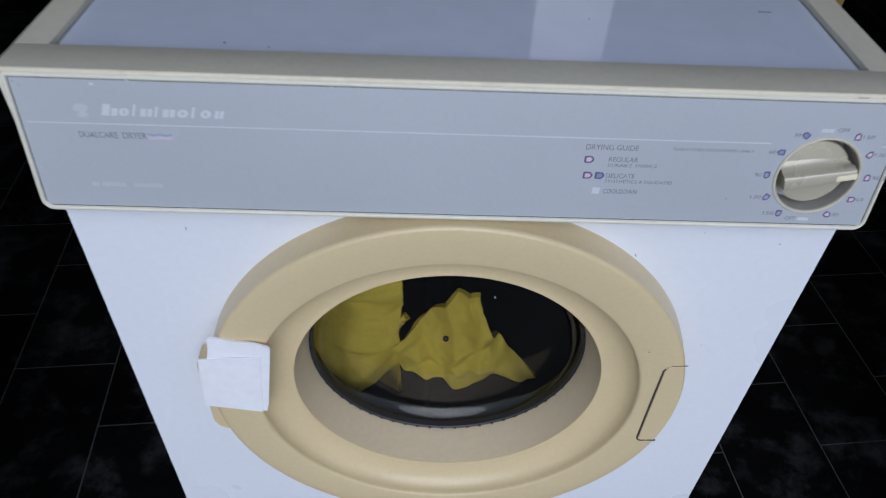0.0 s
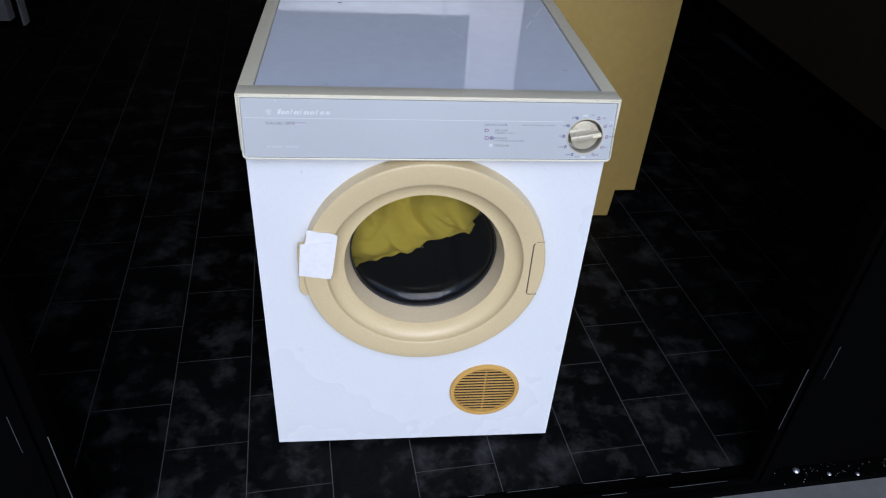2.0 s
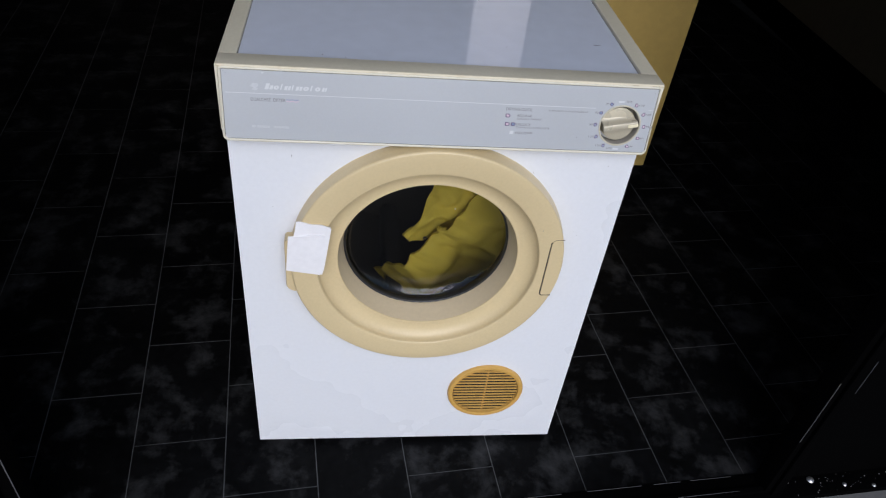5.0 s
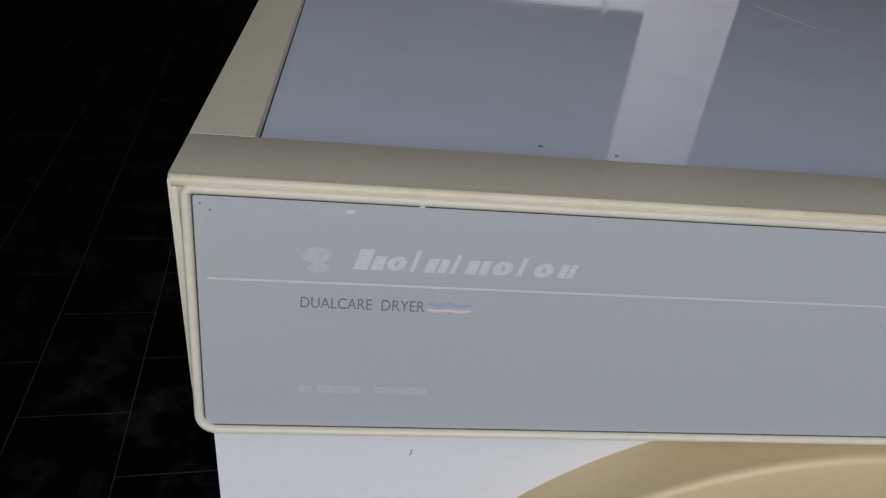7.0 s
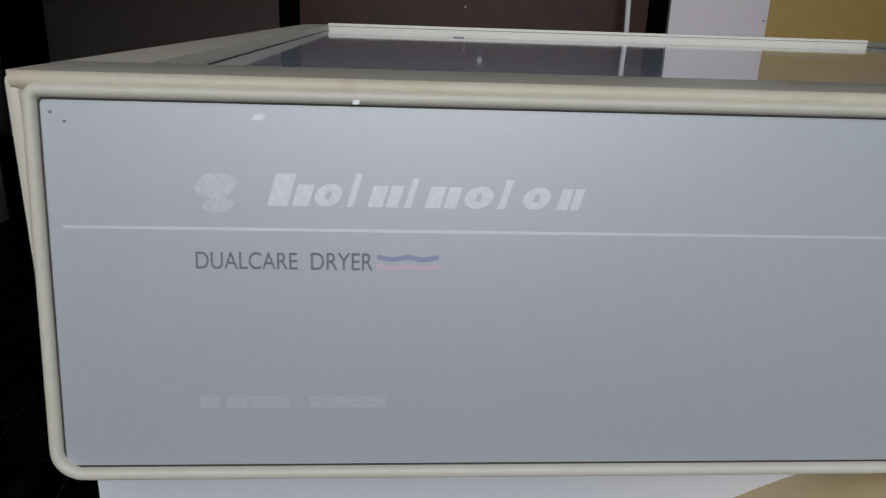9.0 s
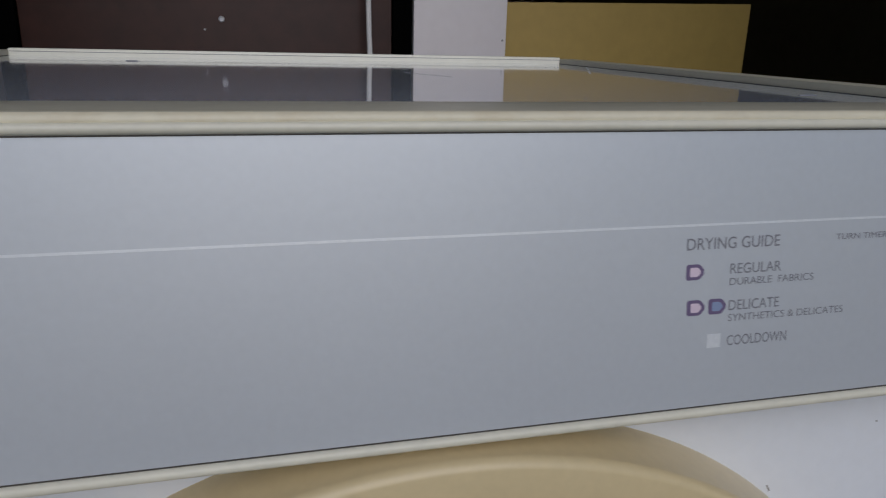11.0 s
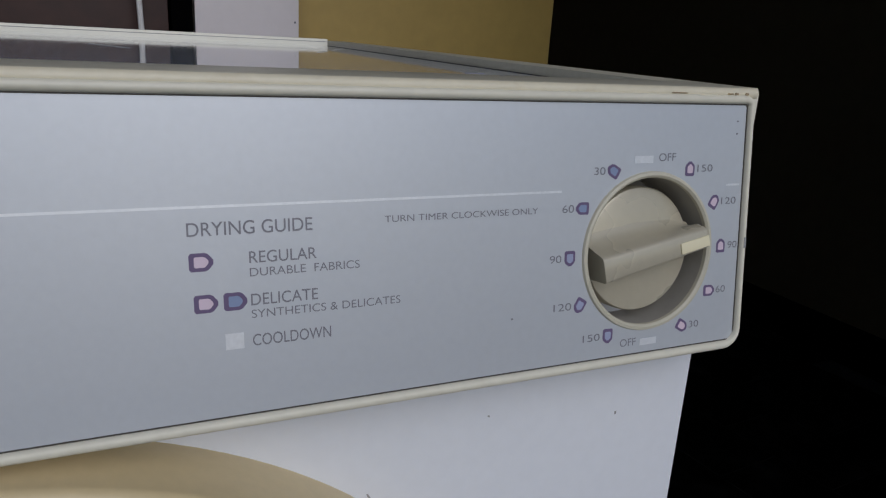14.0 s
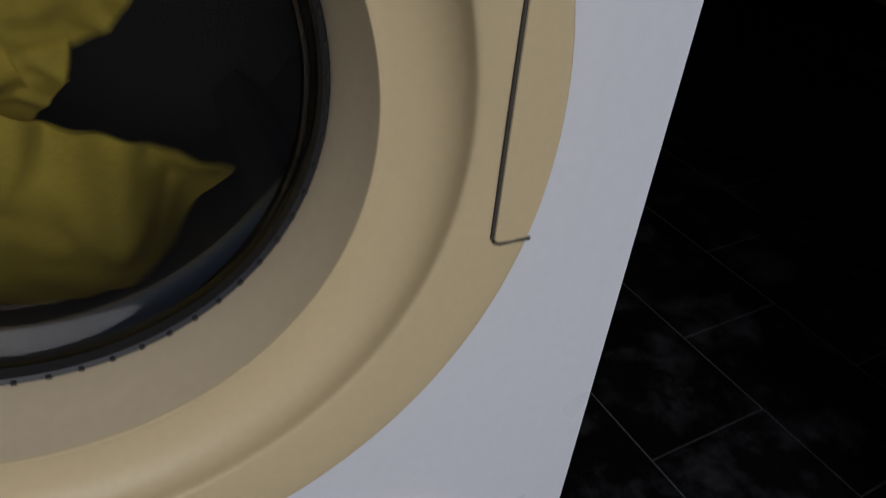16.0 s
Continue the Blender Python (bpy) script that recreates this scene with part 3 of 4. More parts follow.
# wear along the lid's rolled edge and the bezel
for x, w, h in ((0.243, 0.007, 0.0004), (0.2665, 0.0028, 0.0005), (0.2695, 0.0015, 0.0008), (0.2745, 0.0016, 0.0009)):
    part("worn_spot", block((x - w / 2, x + w / 2, -0.0017, -0.0010, H - 0.0022 - h / 2, H - 0.0022 + h / 2), bevel=0.0002, segs=1), RUST, lid)
bar(-0.2042, -0.2027, TOPV - 0.0032, TOPV - 0.0022, PALEINK, "nick").location = PLANE.to_3x3() @ Vector((0, 0, 0.0018))
bar(-0.2275, -0.2250, up(0.7655), up(0.7668), PALEINK, "smudge", 0.0008)
bar(0.2770, 0.2780, up(0.7165), up(0.7205), SCUFF, "nick").location = PLANE.to_3x3() @ Vector((0, 0, 0.0018))

# porthole door
ring = [(0.188, BY), (RING + 0.0012, BY), (RING + 0.0006, -0.002), (RING - 0.0012, -0.0120)]
ring += [(RING - 0.0050 + 0.0038 * math.cos(a), -0.0145 - 0.0040 * math.sin(a)) for a in np.linspace(0.05, 1.45, 9)]
ring += [(0.190, -0.0188), (0.176, -0.0180), (0.1680, -0.0172), (0.1662, -0.0168), (0.1654, -0.0160), (0.1650, -0.0146)]
ring += [(0.1392 + 0.0256 * math.cos(a), -0.0142 + 0.0168 * math.sin(a)) for a in np.linspace(0.08, 1.52, 18)]
ring += [(0.1385, 0.0025), (0.1370, 0.0021), (0.1362, 0.0023), (0.1357, 0.0031), (0.1356, 0.0200), (0.1390, 0.046), (0.188, 0.046)]
porthole = part("door", lathe(ring, CX, CZ, 160), BEIGE, dryer, "round beige plastic door ring, closed", smooth=38)
part("inner_ring", lathe([(0.1358, 0.0035), (0.1318, 0.0220), (0.1278, 0.0400), (0.1278, 0.046)], CX, CZ, 160), GREYED, porthole, "greyed plastic cone round the glass")
part("seal", lathe([(0.1277, 0.0385), (0.1269, 0.0378), (0.1250, 0.0393), (0.1247, 0.0460), (0.1277, 0.0470)], CX, CZ, 128), RUBBER, porthole, "black rubber seal")
TAB = mesh_of(block((-0.0007, 0.0007, -0.0011, 0.0011, -0.0011, 0.0011)), "seal_tab", RUBBER, 0)
for i in range(60):
    a = 2 * math.pi * i / 60
    ob = new("seal_tab", TAB)
    ob.parent = porthole
    ob.matrix_basis = Matrix.Translation((CX + 0.1264 * math.cos(a), 0.0380, CZ + 0.1264 * math.sin(a))) @ Matrix.Rotation(-a, 4, "Y")
glass = part("glass", lathe([(0.1010 + 0.0248 * math.cos(a), 0.0400 + 0.0190 * math.sin(a)) for a in np.linspace(0.0, 1.5, 16)] + [(0.08, 0.0594), (0.04, 0.0597), (0.0, 0.0598)], CX, CZ, 128), GLASS, porthole, "smoky dished glass", smooth=80)
if glass.data.polygons[0].normal.y > 0:
    glass.data.flip_normals()
part("glass_boss", lathe([(0.0014, 0.0580), (0.0017, 0.0570), (0.0022, 0.0567), (0.0027, 0.0575), (0.0028, 0.0600)], 0.0, CZ - 0.006, 24), RUBBER, porthole, "small dark boss on the glass")
part("glass_chip", lathe([(0.0, 0.0565), (0.0007, 0.0570), (0.0009, 0.0585)], 0.042, CZ + 0.054, 12), PALEINK, porthole)


def catch():
    """The pull set into the ring's rim, marked by a dark joint."""
    pts = [(0.1795, 0.4205), (0.1795, 0.5215), (0.1812, 0.5252), (0.1845, 0.5270)]
    a0, a1 = math.atan2(0.527 - CZ, 0.1975), math.atan2(0.4185 - CZ, 0.1965)
    pts += [((RING - 0.0025) * math.cos(a0 + (a1 - a0) * i / 12), CZ + (RING - 0.0025) * math.sin(a0 + (a1 - a0) * i / 12)) for i in range(13)]
    return pts + [(0.1825, 0.4182), (0.1805, 0.4188)]


part("catch", plate(catch(), -0.0192, -0.0150, bevel=0.0005), BEIGE, porthole, "beige finger pull set into the door ring")
bm = tube([(0.1965, -0.0186, 0.4172), (0.1822, -0.0187, 0.4172), (0.1800, -0.0187, 0.4182), (0.1786, -0.0187, 0.4205), (0.1786, -0.0187, 0.5215), (0.1800, -0.0187, 0.5245)], 0.00085, 6)
part("catch_joint", bm, DARKGAP, porthole)
part("catch_joint", tube([(0.1803, -0.0187, 0.5255), (0.1845, -0.0187, 0.5280), (0.1975, -0.0184, 0.5285)], 0.00035, 6), DARKGAP, porthole)
part("hinge_tab", plate(rounded(-0.2105, -0.1850, 0.4150, 0.5150, (0.014, 0.003, 0.003, 0.006)), -0.0130, BY, bevel=0.0012), BEIGE, porthole, "beige plastic hinge tab")

# vent
VX, VZ, VR = 0.1325, 0.1520, 0.0690
vent = part("vent", lathe([(VR, BY), (VR, BY - 0.004), (VR - 0.0015, BY - 0.0065), (VR - 0.005, BY - 0.0075), (VR - 0.0085, BY - 0.006), (VR - 0.0095, BY - 0.002), (VR - 0.0095, BY - 0.0002)], VX, VZ, 96),
            ORANGE, dryer, "round yellowed plastic air vent with louvres")
# black disc on the closed front paints the dark between the louvres
part("vent_shade", lathe([(VR - 0.009, BY - 0.0004), (0.0, BY - 0.0004)], VX, VZ, 64), RUBBER, vent)
N = 15
for i in range(N):
    z = VZ + (i - (N - 1) / 2) * 0.0077
    half = math.sqrt(max((VR - 0.0098) ** 2 - (z - VZ) ** 2, 1e-6))
    bm = block((-half, half, -0.0014, 0.0014, -0.0008, 0.0008), bevel=0.0003, segs=1)
    bmesh.ops.transform(bm, matrix=Matrix.Translation((VX, BY - 0.0032, z)) @ Matrix.Rotation(radians(12), 4, "X"), verts=bm.verts)
    part("slat", bm, ORANGE, vent)
part("rib", block((VX - 0.0012, VX + 0.0012, BY - 0.0014, BY - 0.0006, VZ - VR + 0.0099, VZ + VR - 0.0099)), ORANGE, vent)

# scuffs on the white front
for x, z, w, h, lean in ((-0.1965, 0.6440, 0.0009, 0.005, 0.2), (0.1360, 0.6290, 0.0011, 0.0042, -0.5), (0.2410, 0.6440, 0.0014, 0.0020, 0), (0.1820, 0.6530, 0.0014, 0.0009, 0.3), (0.2240, 0.5180, 0.0010, 0.0010, 0),
                         (-0.2560, 0.0500, 0.0012, 0.0012, 0), (0.2160, 0.5260, 0.0007, 0.0007, 0), (-0.225, 0.56, 0.0012, 0.0010, 0), (0.158, 0.205, 0.0009, 0.0009, 0.3), (0.025, 0.055, 0.0035, 0.0006, 0.4)):
    w, h = 0.6 * w, 0.75 * h
    bm = block((-w / 2, w / 2, -0.00012, 0.0001, -h / 2, h / 2))
    bmesh.ops.transform(bm, matrix=Matrix.Translation((x, BY, z)) @ Matrix.Rotation(lean, 4, "Y"), verts=bm.verts)
    part("scuff", bm, SCUFF, dryer, smooth=0)
for x, z in ((0.161, 0.545), (0.178, 0.538), (-0.05, 0.290)):
    part("scuff", block((x - 0.0006, x + 0.0006, -0.0182, -0.0160, z - 0.0006, z + 0.0006)), INK, porthole, smooth=0)

# drum behind the glass, its inside shade carried by the dark colour
drum = part("drum", lathe([(0.132, 0.060), (0.236, 0.064), (0.240, 0.070), (0.240, 0.400), (0.236, 0.406), (0.0, 0.410)], 0, 0, 96), DIMSTEEL, dryer, "steel drum with its inner shade painted in, turning")
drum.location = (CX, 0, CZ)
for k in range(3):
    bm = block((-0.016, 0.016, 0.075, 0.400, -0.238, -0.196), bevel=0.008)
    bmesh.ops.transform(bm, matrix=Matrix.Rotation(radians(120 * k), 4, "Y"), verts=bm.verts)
    part("baffle", bm, DIMSTEEL, drum)
part("throat", lathe([(0.188, 0.046), (0.1275, 0.046), (0.1300, 0.060), (0.188, 0.061)], CX, CZ, 96), RUBBER, dryer)


# ---- laundry ----
def sheet(shape, seed, size, fold):
    """A rumpled cloth: shape(s, t) gives its outline on a unit square, folds run from its heart to its rim."""
    n, bm, grid = 64, bmesh.new(), []
    for i in range(n + 1):
        row = []
        for j in range(n + 1):
            x, z = shape(i / n, j / n)
            r, a = math.hypot(x, z + 0.4), math.atan2(z + 0.4, x)
            y = fold * (math.sin(a * 5 + seed + 2 * noise.noise((x * 1.5, z * 1.5, seed))) * min(r, 1) + 0.8 * noise.noise((x * 2.2, z * 2.2, seed + 5)))
            y += fold * 0.35 * noise.noise((x * 6, z * 6, seed)) + 0.9 * fold * (x * x + z * z)
            y += fold * 0.9 * abs(noise.noise((x * 3.1 + z, z * 1.2, seed + 3))) + fold * 0.5 * abs(noise.noise((x * 5 + z, z * 1.4, seed + 4)))
            k = Vector((noise.noise((x * 2, z * 2, seed + 9)), noise.noise((x * 2, z * 2, seed + 13)))) * 0.08
            row.append(bm.verts.new(((x + k.x) * size, y, (z + k.y) * size)))
        grid.append(row)
    for i in range(n):
        for j in range(n):
            bm.faces.new([grid[i][j], grid[i + 1][j], grid[i + 1][j + 1], grid[i][j + 1]])
    return bm


def half_moon(s, t):
    a = math.pi * s
    return (1.15 * math.cos(a) * t + 0.0 * s, 0.05 * math.sin(7 * s) * (1 - t) + 1.4 * math.sin(a) * t)


def pointed(s, t):
    x = 2 * s - 1
    return (x * (0.12 + 0.95 * (1 - t) ** 1.6), -0.6 + 1.5 * t + 0.25 * x * x * (1 - t))


def broad(s, t):
    x, z = 2 * s - 1, 2 * t - 1
    return (x * math.sqrt(1 - z * z / 2) * 1.1, z * math.sqrt(1 - x * x / 2))


def laundry(name, label, shape, seed, size, fold):
    ob = tagged(part(name, sheet(shape, seed, size, fold), TOWEL, smooth=80), label, "towel", "laundry in the drum")
    thick = ob.modifiers.new("thickness", "SOLIDIFY")
    thick.thickness = 0.005
    return ob


towel_a = laundry("towel", "damp mustard-yellow terry towel tumbling behind the glass", half_moon, 1, 0.148, 0.021)
towel_b = laundry("towel", "twisted corner of a mustard-yellow towel tumbling", pointed, 4, 0.095, 0.012)
towel_c = laundry("towel", "mustard-yellow towel deep in the drum", broad, 8, 0.105, 0.03)

# tape over the hinge
bm = bmesh.new()
tape = [[(-0.2065 + 0.0485 * s + 0.014 * t + 0.0012 * math.sin(9 * t + s), -0.0212 - 0.0006 * math.sin(5 * s + 3 * t) - 0.0008 * noise.noise((s * 4, t * 4, 2)),
          0.4650 + 0.0890 * t - 0.0075 * s + 0.0010 * math.sin(11 * s)) for s in np.linspace(0, 1, 14)] for t in np.linspace(0, 1, 16)]
vs = [[bm.verts.new(p) for p in r] for r in tape]
for a, b in zip(vs, vs[1:]):
    for i in range(13):
        bm.faces.new([a[i], a[i + 1], b[i + 1], b[i]])
out = bmesh.ops.extrude_face_region(bm, geom=list(bm.faces))
bmesh.ops.translate(bm, vec=(0, 0.0018, 0), verts=[v for v in out["geom"] if isinstance(v, bmesh.types.BMVert)])
tape_ob = thing("paper_tape", "creased white paper tape holding the dryer door", "tape")
part("strip", bm, PAPER, tape_ob, smooth=60)
bm = plate([(-0.2085, 0.4660), (-0.1600, 0.4580), (-0.1530, 0.5330), (-0.2035, 0.5290)], -0.0228, -0.0214)
part("overlap", bm, PAPER, tape_ob)
part("overlap", plate([(-0.1640, 0.4590), (-0.1545, 0.4660), (-0.1435, 0.5440), (-0.1500, 0.5480)], -0.0222, -0.0205), PAPER, tape_ob)

# ---- behind the dryer ----
chest = thing("kitchen_cabinet", "dark reddish-brown cabinet under a white worktop", "cabinet")
part("back_board", block((-0.320, 0.128, 0.790, 0.808, 0.0, 0.853), bevel=0.0015), WOOD, chest)
part("carcass", block((-0.318, 0.126, 0.809, 1.38, 0.0, 0.852)), WOOD, chest)
part("edge_strip", block((-0.345, -0.322, 0.787, 1.38, 0.0, 0.853), bevel=0.002), BLACKALU, chest, "black edge strip")
part("bolt_hole", lathe([(0.0, 0.7895), (0.0022, 0.7895), (0.0032, 0.7885), (0.0038, 0.7895)], -0.089, 0.810, 16), GREYALU, chest)
part("bolt_hole", lathe([(0.0, 0.7895), (0.0010, 0.7890), (0.0014, 0.7895)], -0.110, 0.797, 12), GREYALU, chest)
tagged(part("worktop", block((-0.345, 0.157, 0.781, 1.40, 0.8535, 0.900), bevel=0.003), LINEN), "white laminate kitchen worktop on the brown cabinet", "worktop")
cable = thing("power_cable", "white power cable hanging behind the dryer", "cable")
part("cable", tube([(0.095, 0.86 - 0.08 * t, 0.9045) for t in np.linspace(0, 1, 5)] + [(0.095, 0.7775, 0.902)]
                   + [(0.095 + 0.012 * math.sin(3 * t) - 0.004 * math.sin(11 * t), 0.776 - 0.012 * math.sin(math.pi * t), 0.893 - 0.88 * t) for t in np.linspace(0.0, 1, 28)]
                   + [(0.11 + 0.09 * t, 0.78 - 0.05 * math.sin(3 * t), 0.008) for t in np.linspace(0.1, 1, 8)], 0.0033), CORD, cable)
structure("post", block((0.132, 0.158, 0.800, 0.86, 0.0, CEILING), bevel=0.002), BLACKALU, "black painted upright beside the white panel", "post")
board = thing("white_panel", "white melamine board standing upright beside the cabinet", "board")
part("face", block((0.1605, 0.2930, 0.800, 0.818, 0.0, 1.549), bevel=0.0008), WHITEBOARD, board)
part("edging", block((0.1600, 0.2935, 0.799, 0.819, 1.5495, 1.552), bevel=0.0005), WHITEBOARD, board)
for x, z in ((0.288, 0.792), (0.262, 0.768)):
    part("screw_hole", lathe([(0.0, 0.7995), (0.0012, 0.7993), (0.0015, 0.8002)], x, z, 10), INK, board)
cab = thing("base_cabinet", "unfinished tan board base cabinet with a toe notch", "cabinet")
part("end_panel", plate([(0.2970, 0.0), (0.656, 0.0), (0.6625, 0.092), (0.7240, 0.094), (0.7285, 0.857), (0.2970, 0.846)], 0.862, 0.878, bevel=0.0008), MDF, cab)
part("carcass", block((0.300, 0.722, 0.879, 1.45, 0.094, 0.842), (0.300, 0.655, 0.879, 1.45, 0.0, 0.094)), MDF, cab)
for x, z in ((0.372, 0.720), (0.388, 0.705), (0.392, 0.708), (0.395, 0.700), (0.330, 0.690), (0.43, 0.722)):
    part("chip", block((x - 0.0013, x + 0.0013, 0.8614, 0.8622, z - 0.001, z + 0.001)), PAPER, cab, smooth=0)

# ---- far end of the room ----
frame_ob = thing("sliding_door_frame", "grey aluminium sliding door frame in the dark room", "door frame")
for x, w, m in ((-1.735, 0.060, GREYALU), (-1.650, 0.010, GREYALU), (-1.80, 0.012, GREYALU)):
    part("upright", block((x - w / 2, x + w / 2, 2.44, 2.50, 0.0, 2.1), bevel=0.002), m, frame_ob)
# this panel takes the side wall's painted-in shade too
part("panel", block((-2.6, -1.81, 2.46, 2.48, 0.0, 2.1)), WALLSHADE, frame_ob)
part("bottom_rail", block((-2.6, -1.70, 2.43, 2.51, 0.0, 0.02), bevel=0.002), BLACKALU, frame_ob)
structure("post_far", block((-2.42, -2.22, 4.10, 4.25, 0.0, CEILING), bevel=0.003), BLACKALU, "black painted post at the far wall", "post")

# ---- floor tiles ----
TW, TL, TURN, GAP = 0.1641, 0.2492, radians(5.6), 0.0019
ORIGIN = Vector((-0.5175, 0.129))


def tile_mesh():
    bm = block((GAP / 2, TW - GAP / 2, GAP / 2, TL - GAP / 2, -0.006, 0.0))
    top = [e for e in bm.edges if all(v.co.z > -0.001 for v in e.verts)]
    bmesh.ops.bevel(bm, geom=top, offset=0.0007, segments=1, affect="EDGES")
    return mesh_of(bm, "tile", TILE, 0)


TILE_MESH = tile_mesh()
cu, su = Vector((math.cos(TURN), math.sin(TURN))), Vector((-math.sin(TURN), math.cos(TURN)))
cells = []
for i in range(-16, 18):
    for j in range(-5, 22):
        p = ORIGIN + cu * (i * TW) + su * ((j + (0.5 if i % 2 == 0 else 0.0)) * TL)
        c = p + cu * TW / 2 + su * TL / 2
        sill_y = -0.143 + math.tan(radians(SKEW)) * c.x
        if WEST + 0.1 < c.x < EAST - 0.08 and sill_y + 0.145 < c.y < NORTH - 0.1:
            cells.append((abs(c.x) + 0.7 * abs(c.y), p, True))
        elif WEST < c.x < EAST and sill_y - 0.14 < c.y < NORTH + 0.1:
            cells.append((9 + abs(c.x), p, False))
cells.sort(key=lambda c: c[0])
rest = []
for k, (_, p, whole) in enumerate(cells):
    if whole and k < 290:
        ob = new("tile", TILE_MESH)
        ob.parent = floor
        ob.matrix_basis = pose(p.x, p.y, 0.0, 0, 0, math.degrees(TURN))
    else:
        rest.append(p)
bm = bmesh.new()
for p in rest:
    tile = block((GAP / 2, TW - GAP / 2, GAP / 2, TL - GAP / 2, -0.006, 0.0))
    bmesh.ops.transform(tile, matrix=pose(p.x, p.y, 0, 0, 0, math.degrees(TURN)), verts=tile.verts)
    cut = bmesh.ops.bisect_plane(tile, geom=[*tile.verts, *tile.edges, *tile.faces], plane_co=(0, -0.139, 0), plane_no=(math.sin(radians(SKEW)), -math.cos(radians(SKEW)), 0), clear_outer=True)
    bmesh.ops.bisect_plane(tile, geom=[*tile.verts, *tile.edges, *tile.faces], plane_co=(EAST - 0.017, 0, 0), plane_no=(1, 0, 0), clear_outer=True)
    tmp = bpy.data.meshes.new("tmp")
    tile.to_mesh(tmp)
    tile.free()
    bm.from_mesh(tmp)
    bpy.data.meshes.remove(tmp)
tagged(part("edge_tiles", bm, TILE, floor, smooth=0), "black slate-look tiles along the room's edges", kind="stuff")


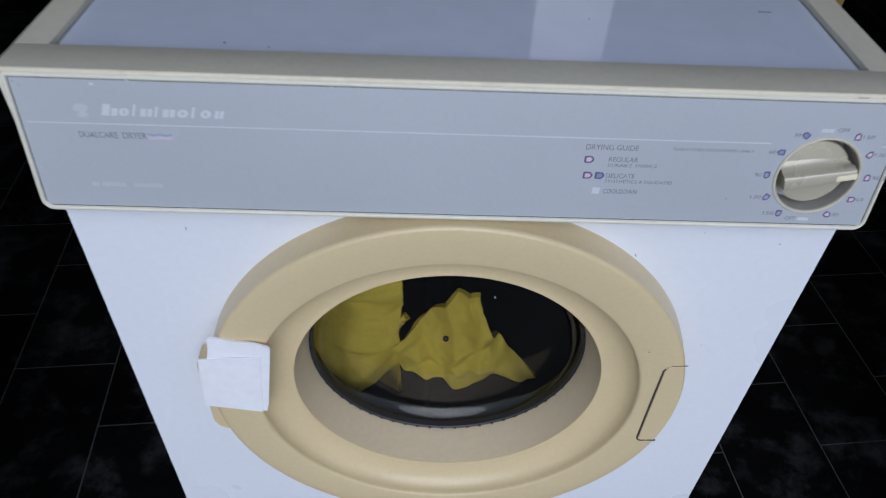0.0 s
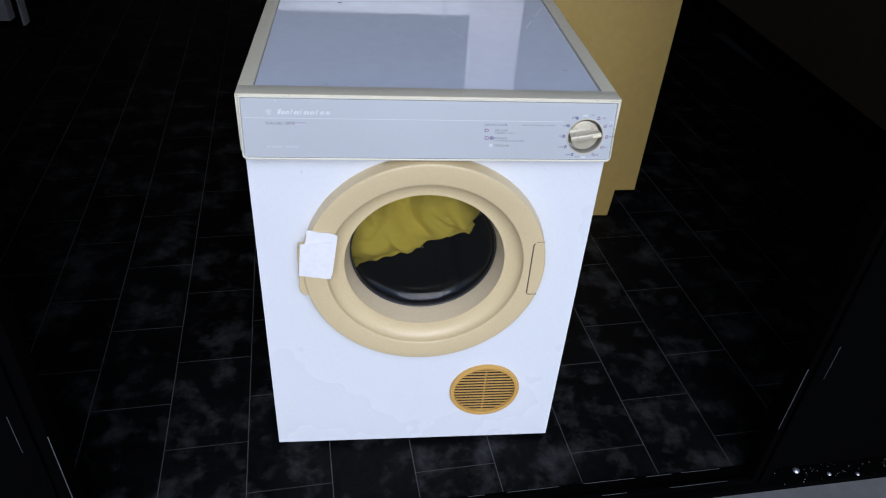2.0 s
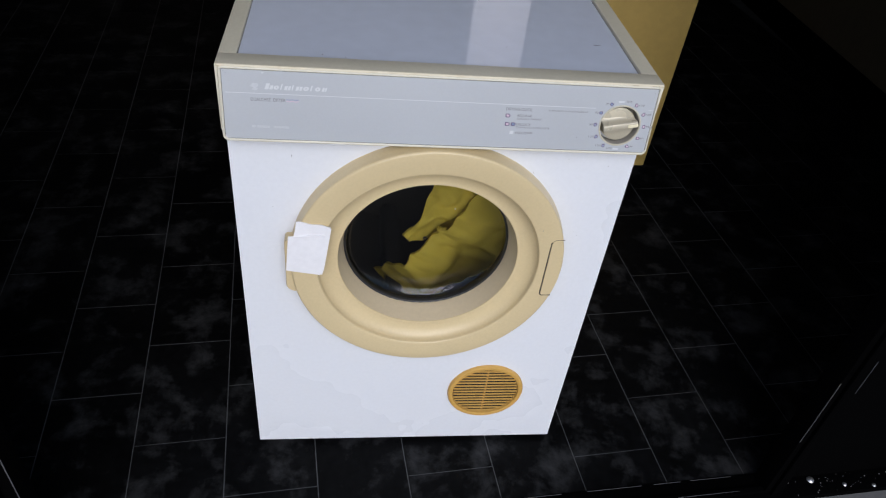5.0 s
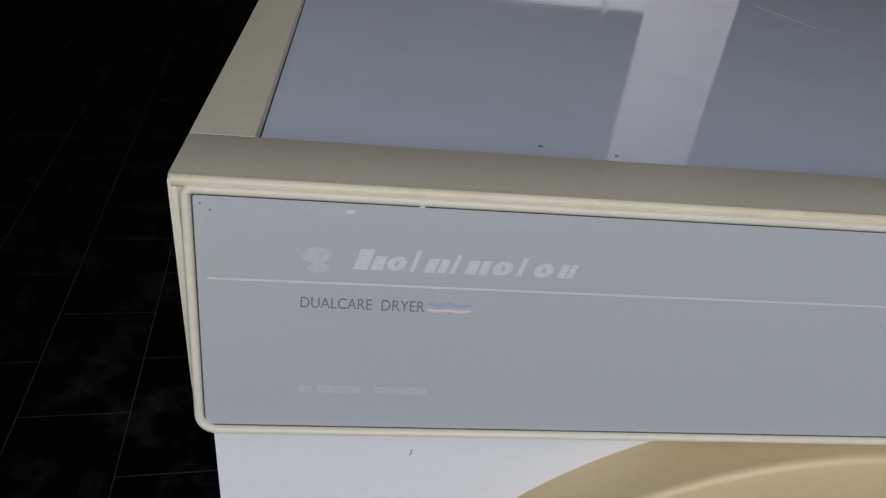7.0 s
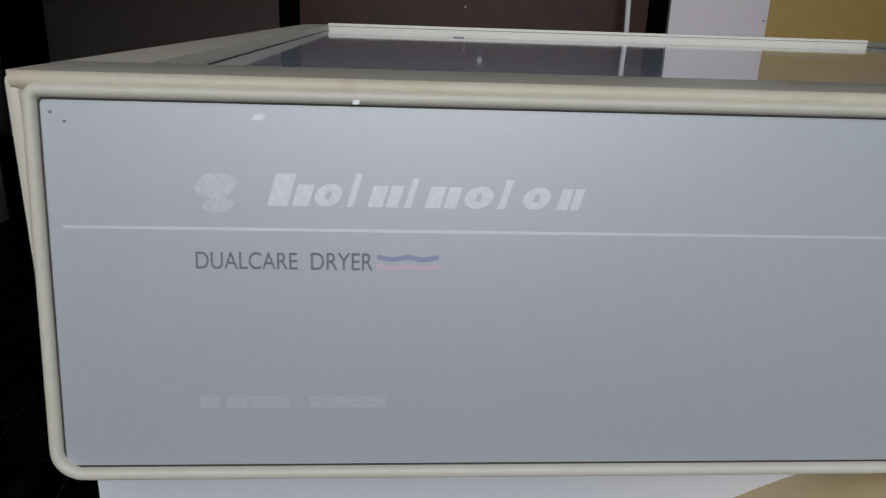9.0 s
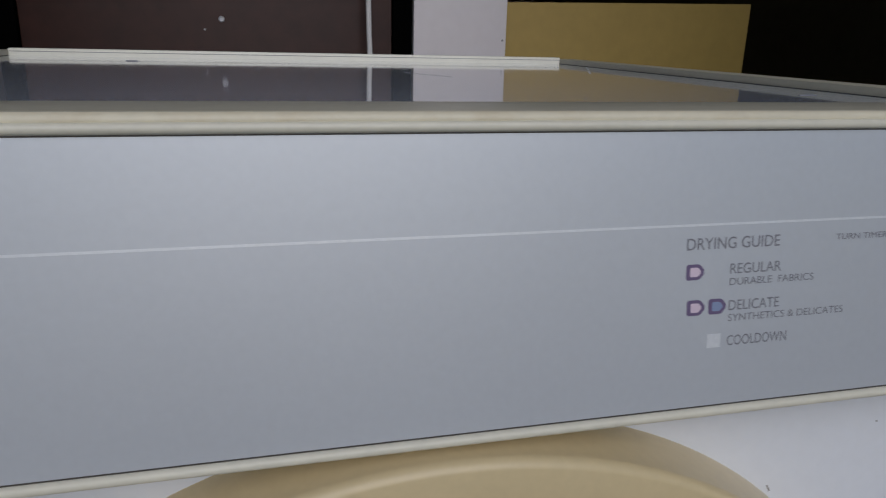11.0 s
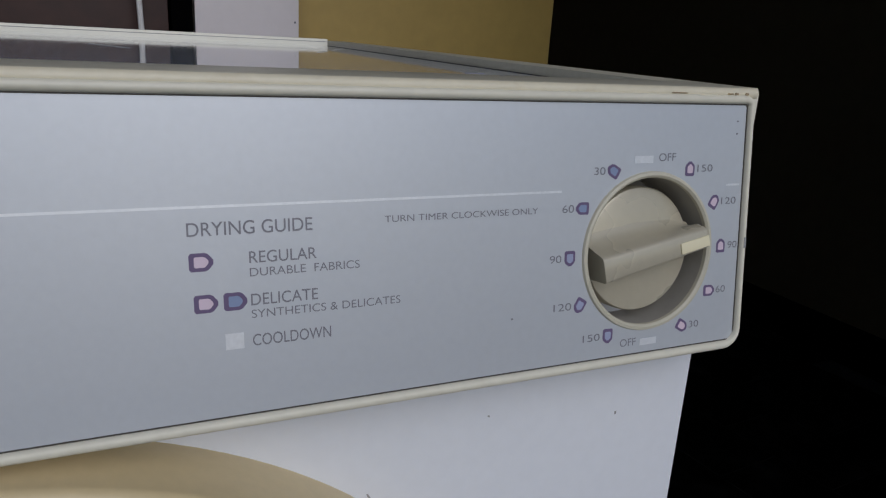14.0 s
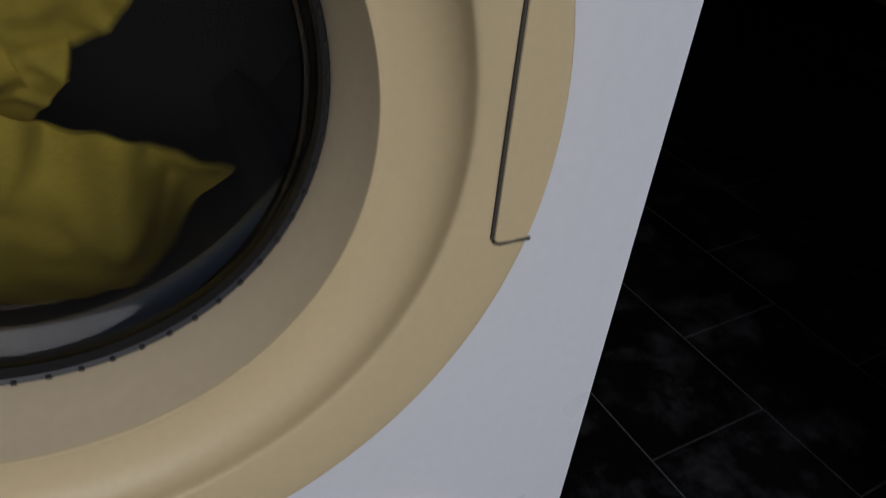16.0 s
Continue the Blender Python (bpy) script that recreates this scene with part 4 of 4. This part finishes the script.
# ---- what moves ----
def motions():
    """The drum turns clockwise; the towels ride up and fall."""
    walk(drum, [(t, pose(CX, 0, CZ, 0, 290 * t, 0)) for t in np.arange(0, 16.01, 0.2)])
    # seconds, way in which the cloth lies from its free edge, edge's distance from the axis, depth
    rows_a = [(0, 180, 0.045, 0.105), (0.25, 150, 0.01, 0.10), (0.5, 128, -0.025, 0.095), (0.75, 170, 0.02, 0.11), (1.0, 245, 0.03, 0.10), (1.25, 130, 0.05, 0.13), (1.5, 42, 0.0, 0.115),
              (1.75, 110, 0.0, 0.10), (2.0, 122, 0.0, 0.10), (2.25, 170, -0.01, 0.10), (2.5, 205, 0.03, 0.11), (2.75, 240, 0.0, 0.10), (3.0, 268, -0.035, 0.092), (3.2, 215, 0.0, 0.10),
              (3.5, 150, 0.01, 0.11), (3.8, 95, 0.01, 0.11), (4.1, 160, 0.02, 0.11), (4.4, 225, 0.0, 0.10), (4.7, 280, 0.01, 0.12), (5.0, 320, 0.05, 0.15), (5.3, 345, 0.10, 0.2),
              (5.5, 360, 0.045, 0.19), (5.75, 310, 0.0, 0.11), (6.0, 200, 0.085, 0.19), (6.25, 250, 0.05, 0.15), (6.5, 300, 0.01, 0.11), (7.0, 230, 0.0, 0.11), (7.5, 160, 0.01, 0.11)]
    t, a = 7.5, 160
    while t < 14.7:
        t, a = t + 0.3, a + (62 if int(t / 0.9) % 2 else -58)
        rows_a.append((round(t, 2), a, 0.01, 0.11))
    a = rows_a[-1][1]
    near = round(a / 360) * 360
    steps = [(15.2, 250, 0.03, 0.12), (15.5, 185, 0.18, 0.25), (15.65, 240, 0.07, 0.20), (15.8, 290, -0.02, 0.16), (16.0, 238, 0.06, 0.24)]
    rows_a += [(s, d + near, e, y) for s, d, e, y in steps]
    done = [rows_a[0]]
    for r in rows_a[1:]:
        gap = r[1] - done[-1][1]
        if abs(gap) > 80:
            k = int(abs(gap) // 80) + 1
            p = done[-1]
            for i in range(1, k):
                done.append(tuple(p[c] + (r[c] - p[c]) * i / k for c in range(4)))
        done.append(r)
    walk(towel_a, [(t, pose(d * math.cos(radians(w)), y - 0.005, CZ - 0.03 + d * math.sin(radians(w)), 0, 90 - w, 0)) for t, w, d, y in done])
    # seconds, x, z from the axis, lean, depth
    rows_b = [(0, 0.012, -0.045, 8, 0.098), (0.25, -0.02, -0.06, 20, 0.13), (0.5, 0.0, 0.04, 60, 0.16), (0.75, 0.02, -0.02, 40, 0.13), (1.0, 0.05, 0.05, 150, 0.13), (1.25, 0.03, 0.05, 130, 0.10),
              (1.5, 0.065, -0.035, 165, 0.10), (2.0, 0.03, 0.03, 120, 0.16), (2.3, -0.02, 0.0, 60, 0.14), (2.5, -0.03, 0.01, 80, 0.10), (2.75, 0.0, -0.05, 30, 0.13), (3.0, 0.05, -0.05, 0, 0.13),
              (3.2, 0.04, -0.04, 20, 0.11), (3.6, -0.06, -0.02, 70, 0.13), (4.0, -0.02, 0.06, 140, 0.13), (4.4, 0.06, 0.0, 200, 0.13), (4.8, 0.04, -0.09, 260, 0.16), (5.2, 0.07, 0.04, 200, 0.2),
              (5.5, 0.0, 0.0, 180, 0.27), (5.75, 0.02, -0.02, 200, 0.13), (6.0, 0.0, -0.12, 200, 0.28), (6.5, 0.05, -0.06, 180, 0.13)]
    t, k = 6.5, 0
    while t < 14.9:
        t, k = t + 0.4, k + 1
        rows_b.append((round(t, 2), 0.06 * math.cos(k * 1.1), -0.02 + 0.06 * math.sin(k * 1.1), 180 + 50 * (k % 4), 0.13))
    rows_b += [(15.3, -0.05, -0.06, 240, 0.15), (15.5, -0.15, -0.08, 230, 0.25), (15.8, 0.02, -0.02, 250, 0.16), (16.0, 0.03, 0.05, 305, 0.23)]
    fixed = [rows_b[0]]
    for r in rows_b[1:]:
        gap = r[3] - fixed[-1][3]
        if abs(gap) > 80:
            p = fixed[-1]
            fixed.append(tuple((p[c] + r[c]) / 2 for c in range(5)))
        fixed.append(r)
    walk(towel_b, [(t, pose(x, y, CZ - 0.03 + z, 0, lean, 0)) for t, x, z, lean, y in fixed])
    # seconds, x, z from the axis, depth: it drops past the glass and is carried up again
    away = (0.02, 0.125, 0.29)
    rows_c = [(0, -0.05, 0.035, 0.20), (0.3, *away), (0.7, *away), (1.0, -0.05, 0.045, 0.19), (1.3, *away), (1.8, *away), (2.3, *away), (2.7, *away), (3.0, 0.0, 0.045, 0.18),
              (3.3, *away), (3.8, -0.06, -0.02, 0.24), (4.2, *away), (4.7, -0.05, 0.02, 0.24), (5.1, *away), (5.5, -0.055, 0.01, 0.25), (5.8, 0.0, 0.03, 0.22), (6.2, *away), (6.6, -0.03, 0.03, 0.22)]
    rows_c += [(7.0 + 0.4 * k, -0.05 + 0.04 * math.cos(k), 0.04 + 0.06 * math.sin(1.3 * k), 0.24) for k in range(20)]
    rows_c += [(15.2, -0.05, 0.03, 0.25), (15.5, *away), (15.8, -0.03, 0.03, 0.22), (16.0, -0.085, -0.035, 0.22)]
    walk(towel_c, [(t, pose(x, y, CZ - 0.01 + z, 0, 110 * t, 0)) for t, x, z, y in rows_c])


motions()
